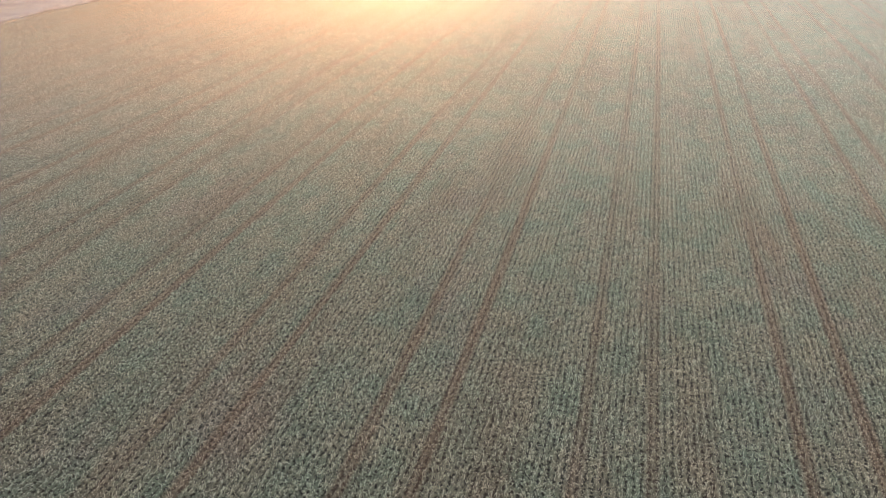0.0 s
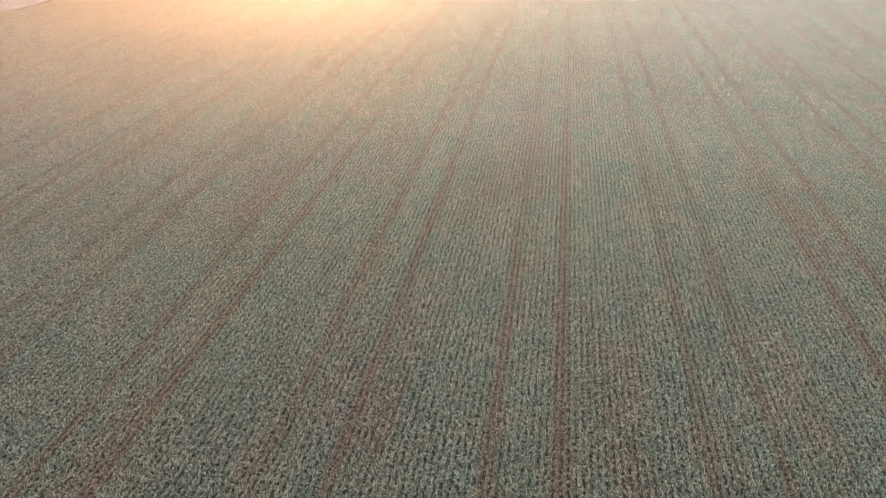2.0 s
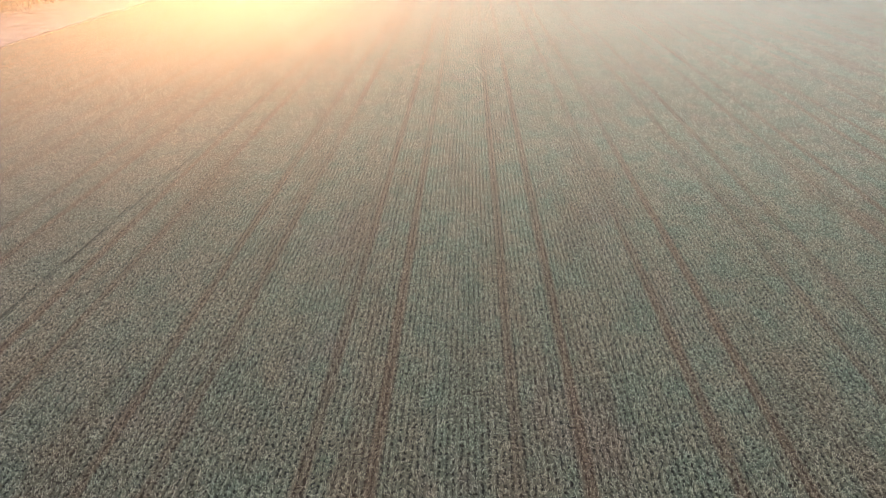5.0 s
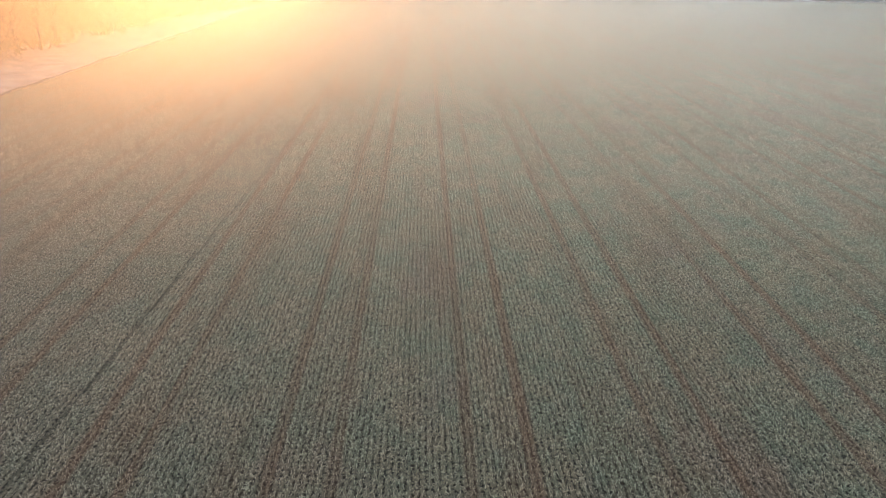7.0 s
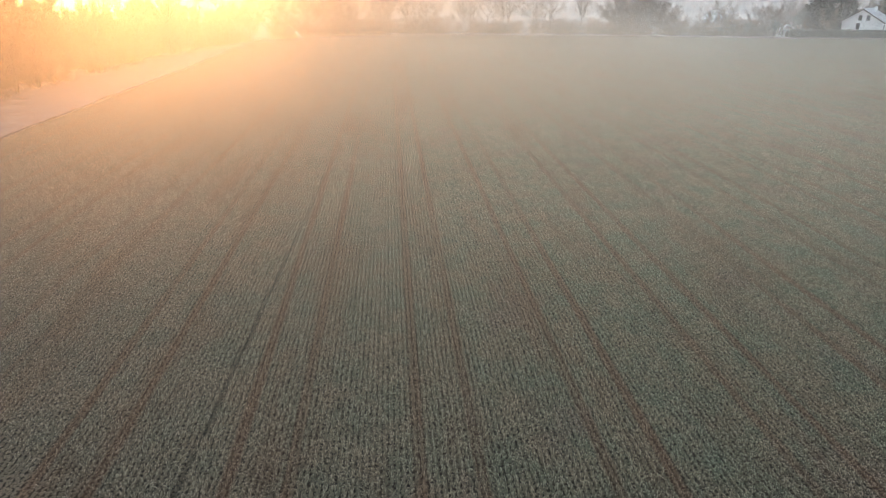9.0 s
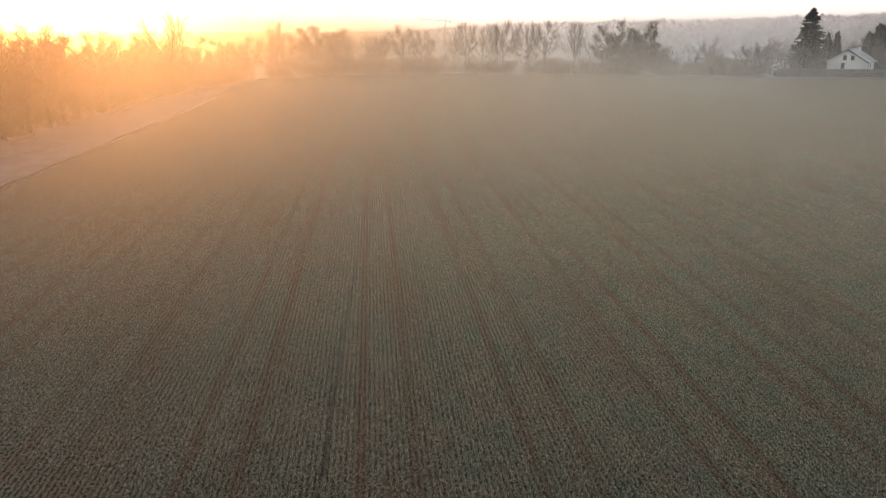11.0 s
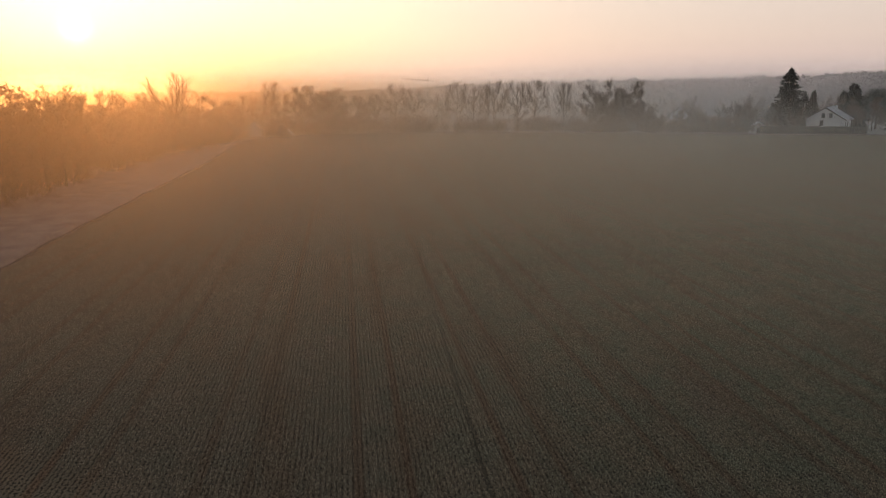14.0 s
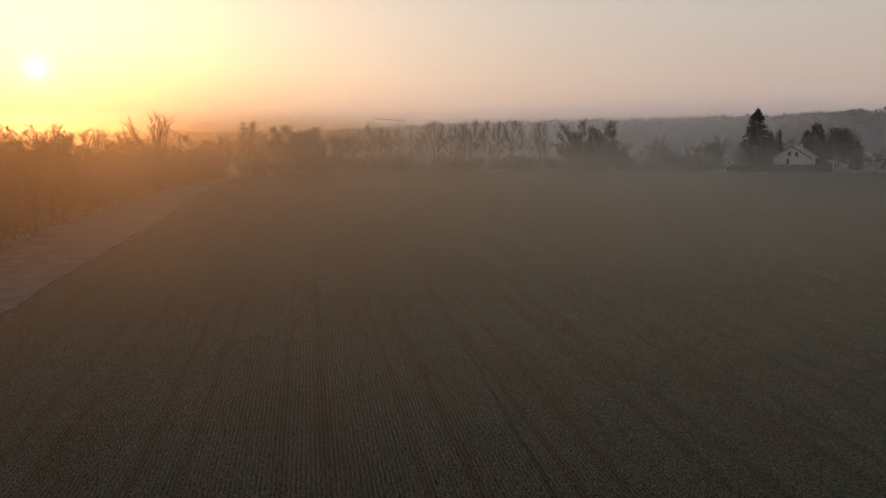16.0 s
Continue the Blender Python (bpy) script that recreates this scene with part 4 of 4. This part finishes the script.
def brush_heap():
    """A dark cone of stacked brushwood with a pale sheet over one flank."""
    rng = random.Random(81)
    t = thing("brush_heap", "dark heap of brushwood with a pale tarpaulin flank", "brush heap", at=(6.4, 268.9, 0))
    tubes = Tubes()
    for i in range(420):
        a, r = rng.random() * 2 * pi, 5.2 * sqrt(rng.random())
        z = 4.2 * (1 - r / 5.4) * rng.uniform(0.6, 1.0)
        p = Vector((r * cos(a), r * sin(a), z))
        d = Vector((cos(a), sin(a), -0.75)).normalized() + Vector((rng.gauss(0, 0.3), rng.gauss(0, 0.3), rng.gauss(0, 0.2)))
        tubes.add([p - d * 0.8, p + d * 0.8], [0.10, 0.05], 3)
    child("sticks", mesh_of("sticks", tubes.v, tubes.f, M_BRUSH), t)
    bm = bmesh.new()
    bmesh.ops.create_cone(bm, cap_ends=True, segments=18, radius1=5.0, radius2=0.4, depth=3.8, matrix=Matrix.Translation((0, 0, 1.85)))
    part("core", bm, M_SOIL, t)
    v, f = [], []
    for j in range(7):
        for i in range(6):
            g, a = j / 6, radians(-64 + 20 * i / 5)
            r = 2.8 + 2.7 * g
            v.append((r * cos(a), r * sin(a), 2.2 * (1 - g) + 0.15 + 0.08 * rng.random()))
    for j in range(6):
        for i in range(5):
            f.append((j * 6 + i, j * 6 + i + 1, j * 6 + i + 7, j * 6 + i + 6))
    sheet = mesh_of("tarpaulin", v, f, M_WALL_B)
    ob = child("tarpaulin", sheet, t, "pale weathered tarpaulin")
    ob.modifiers.new("thick", "SOLIDIFY").thickness = 0.05


brush_heap()


def tower_crane():
    t = thing("tower_crane", "distant tower crane with a level jib", "crane", at=(151.2, 510.4, 0))
    t.rotation_euler.z = radians(-18)

    def lattice(a, b, w, bays):
        bm = bmesh.new()
        tubes = Tubes()
        d = (b - a).normalized()
        s = d.orthogonal().normalized()
        o = d.cross(s)
        corners = [s * w + o * w, s * w - o * w, -s * w - o * w, -s * w + o * w]
        for c in corners:
            tubes.add([a + c, b + c], [0.06, 0.06], 4)
        for i in range(bays):
            for k in range(4):
                tubes.add([a.lerp(b, i / bays) + corners[k], a.lerp(b, (i + 1) / bays) + corners[(k + 1) % 4]], [0.03, 0.03], 3)
        bm.free()
        return tubes
    for name, a, b, w, n in (("mast", (0, 0, -0.2), (0, 0, 21), 0.28, 14), ("jib", (0.5, 0, 21), (-18, 0, 22.2), 0.22, 16), ("counter_jib", (0.5, 0, 21), (4, 0, 21), 0.22, 4), ("tower_peak", (0, 0, 21), (0.8, 0, 24.5), 0.12, 4)):
        tb = lattice(Vector(a), Vector(b), w, n)
        child(name, mesh_of(name, tb.v, tb.f, M_STEEL), t)
    bm = bmesh.new()
    box(bm, (3.2, -0.5, 19.8), (4.0, 0.5, 21.0), 0.06)
    part("counterweight", bm, M_WALL_B, t)


tower_crane()


def garden_lamp(x, y, h):
    t = thing("garden_lamp", "small lit globe lamp on a thin post", "lamp", at=(x, y, 0))
    tubes = Tubes()
    tubes.add([Vector((0, 0, -0.05)), Vector((0, 0, h))], [0.05, 0.04], 8)
    child("post", mesh_of("post", tubes.v, tubes.f, M_STEEL), t)
    bm = bmesh.new()
    bmesh.ops.create_uvsphere(bm, u_segments=12, v_segments=8, radius=0.11, matrix=Matrix.Translation((0, 0, h + 0.09)))
    part("globe", bm, M_LAMP, t, "glowing white globe")


for x, y, h in ((155.5, 219.0, 4.5), (179.0, 206.0, 3.0), (207.0, 199.0, 4.0)):
    garden_lamp(x, y, h)


# ---------------------------------------------------------------- wooded hill
RIDGE = [(-425.6, 827.9, 3), (17.7, 791.0, 4), (119.9, 771.8, 7), (173.0, 757.1, 10), (276.2, 717.9, 17), (371.6, 661.5, 20), (459, 590, 23), (526, 518, 25), (571, 460, 29), (680, 330, 33), (800, 100, 36)]


def ridge_point(s):
    s = max(0.0, min(0.9999, s)) * (len(RIDGE) - 1)
    i = int(s)
    return Vector(RIDGE[i]).lerp(Vector(RIDGE[i + 1]), s - i)


def hill():
    rows = []
    for j in range(61):
        p = ridge_point(j / 60)
        out = Vector((p.x + 45, p.y, 0)).normalized()
        r = []
        for k in range(9):
            g = k / 8
            q = Vector((p.x, p.y, 0)) + out * (-190 + 330 * g)
            z = (p.z - 8.5) * max(0.0, 1 - abs(g - 0.58) / 0.58) ** 1.2
            r.append((q.x, q.y, 0.02 + max(z, 0)))
        rows.append(r)
    strip("hill", rows, M_WOODS, 91, 0.2, "low wooded hill behind the houses", "hill")
    rng = random.Random(92)
    v, f = [], []
    for i in range(5200):
        s = rng.random()
        p = ridge_point(s)
        out = Vector((p.x + 45, p.y, 0)).normalized()
        g = 0.12 + 0.5 * rng.random() ** 0.7
        q = Vector((p.x, p.y, 0)) + out * (-190 + 330 * g)
        z = max(0.0, (p.z - 8.5) * max(0.0, 1 - abs(g - 0.58) / 0.58) ** 1.2)
        h = rng.uniform(8, 13.5)
        w = h * rng.uniform(0.30, 0.48)
        base = Vector((q.x, q.y, z - 0.3))
        for b in range(20):          # small sprays that fill a rounded crown
            a, e, r = rng.random() * 2 * pi, rng.uniform(-0.5, 1.4), rng.random() ** 0.4
            c = base + Vector((w * r * cos(a) * cos(e), w * r * sin(a) * cos(e), h * 0.62 + h * 0.36 * r * sin(e)))
            d1 = Vector((rng.gauss(0, 1), rng.gauss(0, 1), rng.gauss(0, 1))).normalized() * h * rng.uniform(0.09, 0.16)
            d2 = d1.orthogonal().normalized() * h * rng.uniform(0.07, 0.13)
            k = len(v)
            v += [c - d1, c + d2, c + d1, c - d2]
            f.append((k, k + 1, k + 2, k + 3))
        k = len(v)
        v += [base + Vector((-0.25, 0.2, 0)), base + Vector((0.25, -0.2, 0)), base + Vector((0, 0, h * 0.7))]
        f.append((k, k + 1, k + 2))
    tagged(new("far_woods", mesh_of("far_woods", v, f, M_WOODS)), "hazy leafless woods on the distant hill", "woods", kind="stuff")


hill()

# ---------------------------------------------------------------- ground mist
MIST_N = Vector((sin(radians(20)), cos(radians(20)), 0))
MIST_T = Vector((MIST_N.y, -MIST_N.x, 0))


def mist_bank(d, density, top, seed, open_side):
    v, f, n = [], [], 60
    for j in range(n + 1):
        s = max(700, d) * (2 * j / n - 1)
        wob = 6 * noise.noise((s * 0.01, seed * 3.3, 0))
        p = Vector((-20, 0, 0)) + MIST_N * (d + wob) + MIST_T * s
        for z in (0.0, 420.0):
            v.append((p.x, p.y, z + 0.03))
    for j in range(n):
        a = j * 2
        f.append((a, a + 2, a + 3, a + 1))
    # the last argument paints a bluish tint into the mist away from the sun
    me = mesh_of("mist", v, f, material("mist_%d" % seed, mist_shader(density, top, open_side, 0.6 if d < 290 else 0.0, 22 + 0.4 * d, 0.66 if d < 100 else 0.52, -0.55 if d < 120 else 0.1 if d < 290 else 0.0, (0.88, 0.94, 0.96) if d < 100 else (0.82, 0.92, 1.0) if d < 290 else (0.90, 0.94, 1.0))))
    return tagged(new("mist", me), "thin sheet of morning mist over the field, warm and cool light tinted into its colour", "mist", kind="stuff")


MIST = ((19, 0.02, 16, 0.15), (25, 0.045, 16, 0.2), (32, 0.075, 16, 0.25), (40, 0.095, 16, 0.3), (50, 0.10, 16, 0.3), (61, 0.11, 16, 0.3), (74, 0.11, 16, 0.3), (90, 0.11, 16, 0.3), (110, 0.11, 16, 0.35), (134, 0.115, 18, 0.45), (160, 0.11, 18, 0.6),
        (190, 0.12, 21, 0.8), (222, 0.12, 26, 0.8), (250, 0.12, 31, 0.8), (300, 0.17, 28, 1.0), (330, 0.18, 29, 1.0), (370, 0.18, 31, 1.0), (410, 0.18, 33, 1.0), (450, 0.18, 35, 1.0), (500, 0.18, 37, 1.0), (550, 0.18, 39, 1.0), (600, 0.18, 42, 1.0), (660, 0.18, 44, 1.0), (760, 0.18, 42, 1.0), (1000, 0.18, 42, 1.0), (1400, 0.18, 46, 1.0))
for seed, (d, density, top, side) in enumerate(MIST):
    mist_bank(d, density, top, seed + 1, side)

for p in PROTOS:
    for o in (*p.children_recursive, p):
        bpy.data.objects.remove(o)
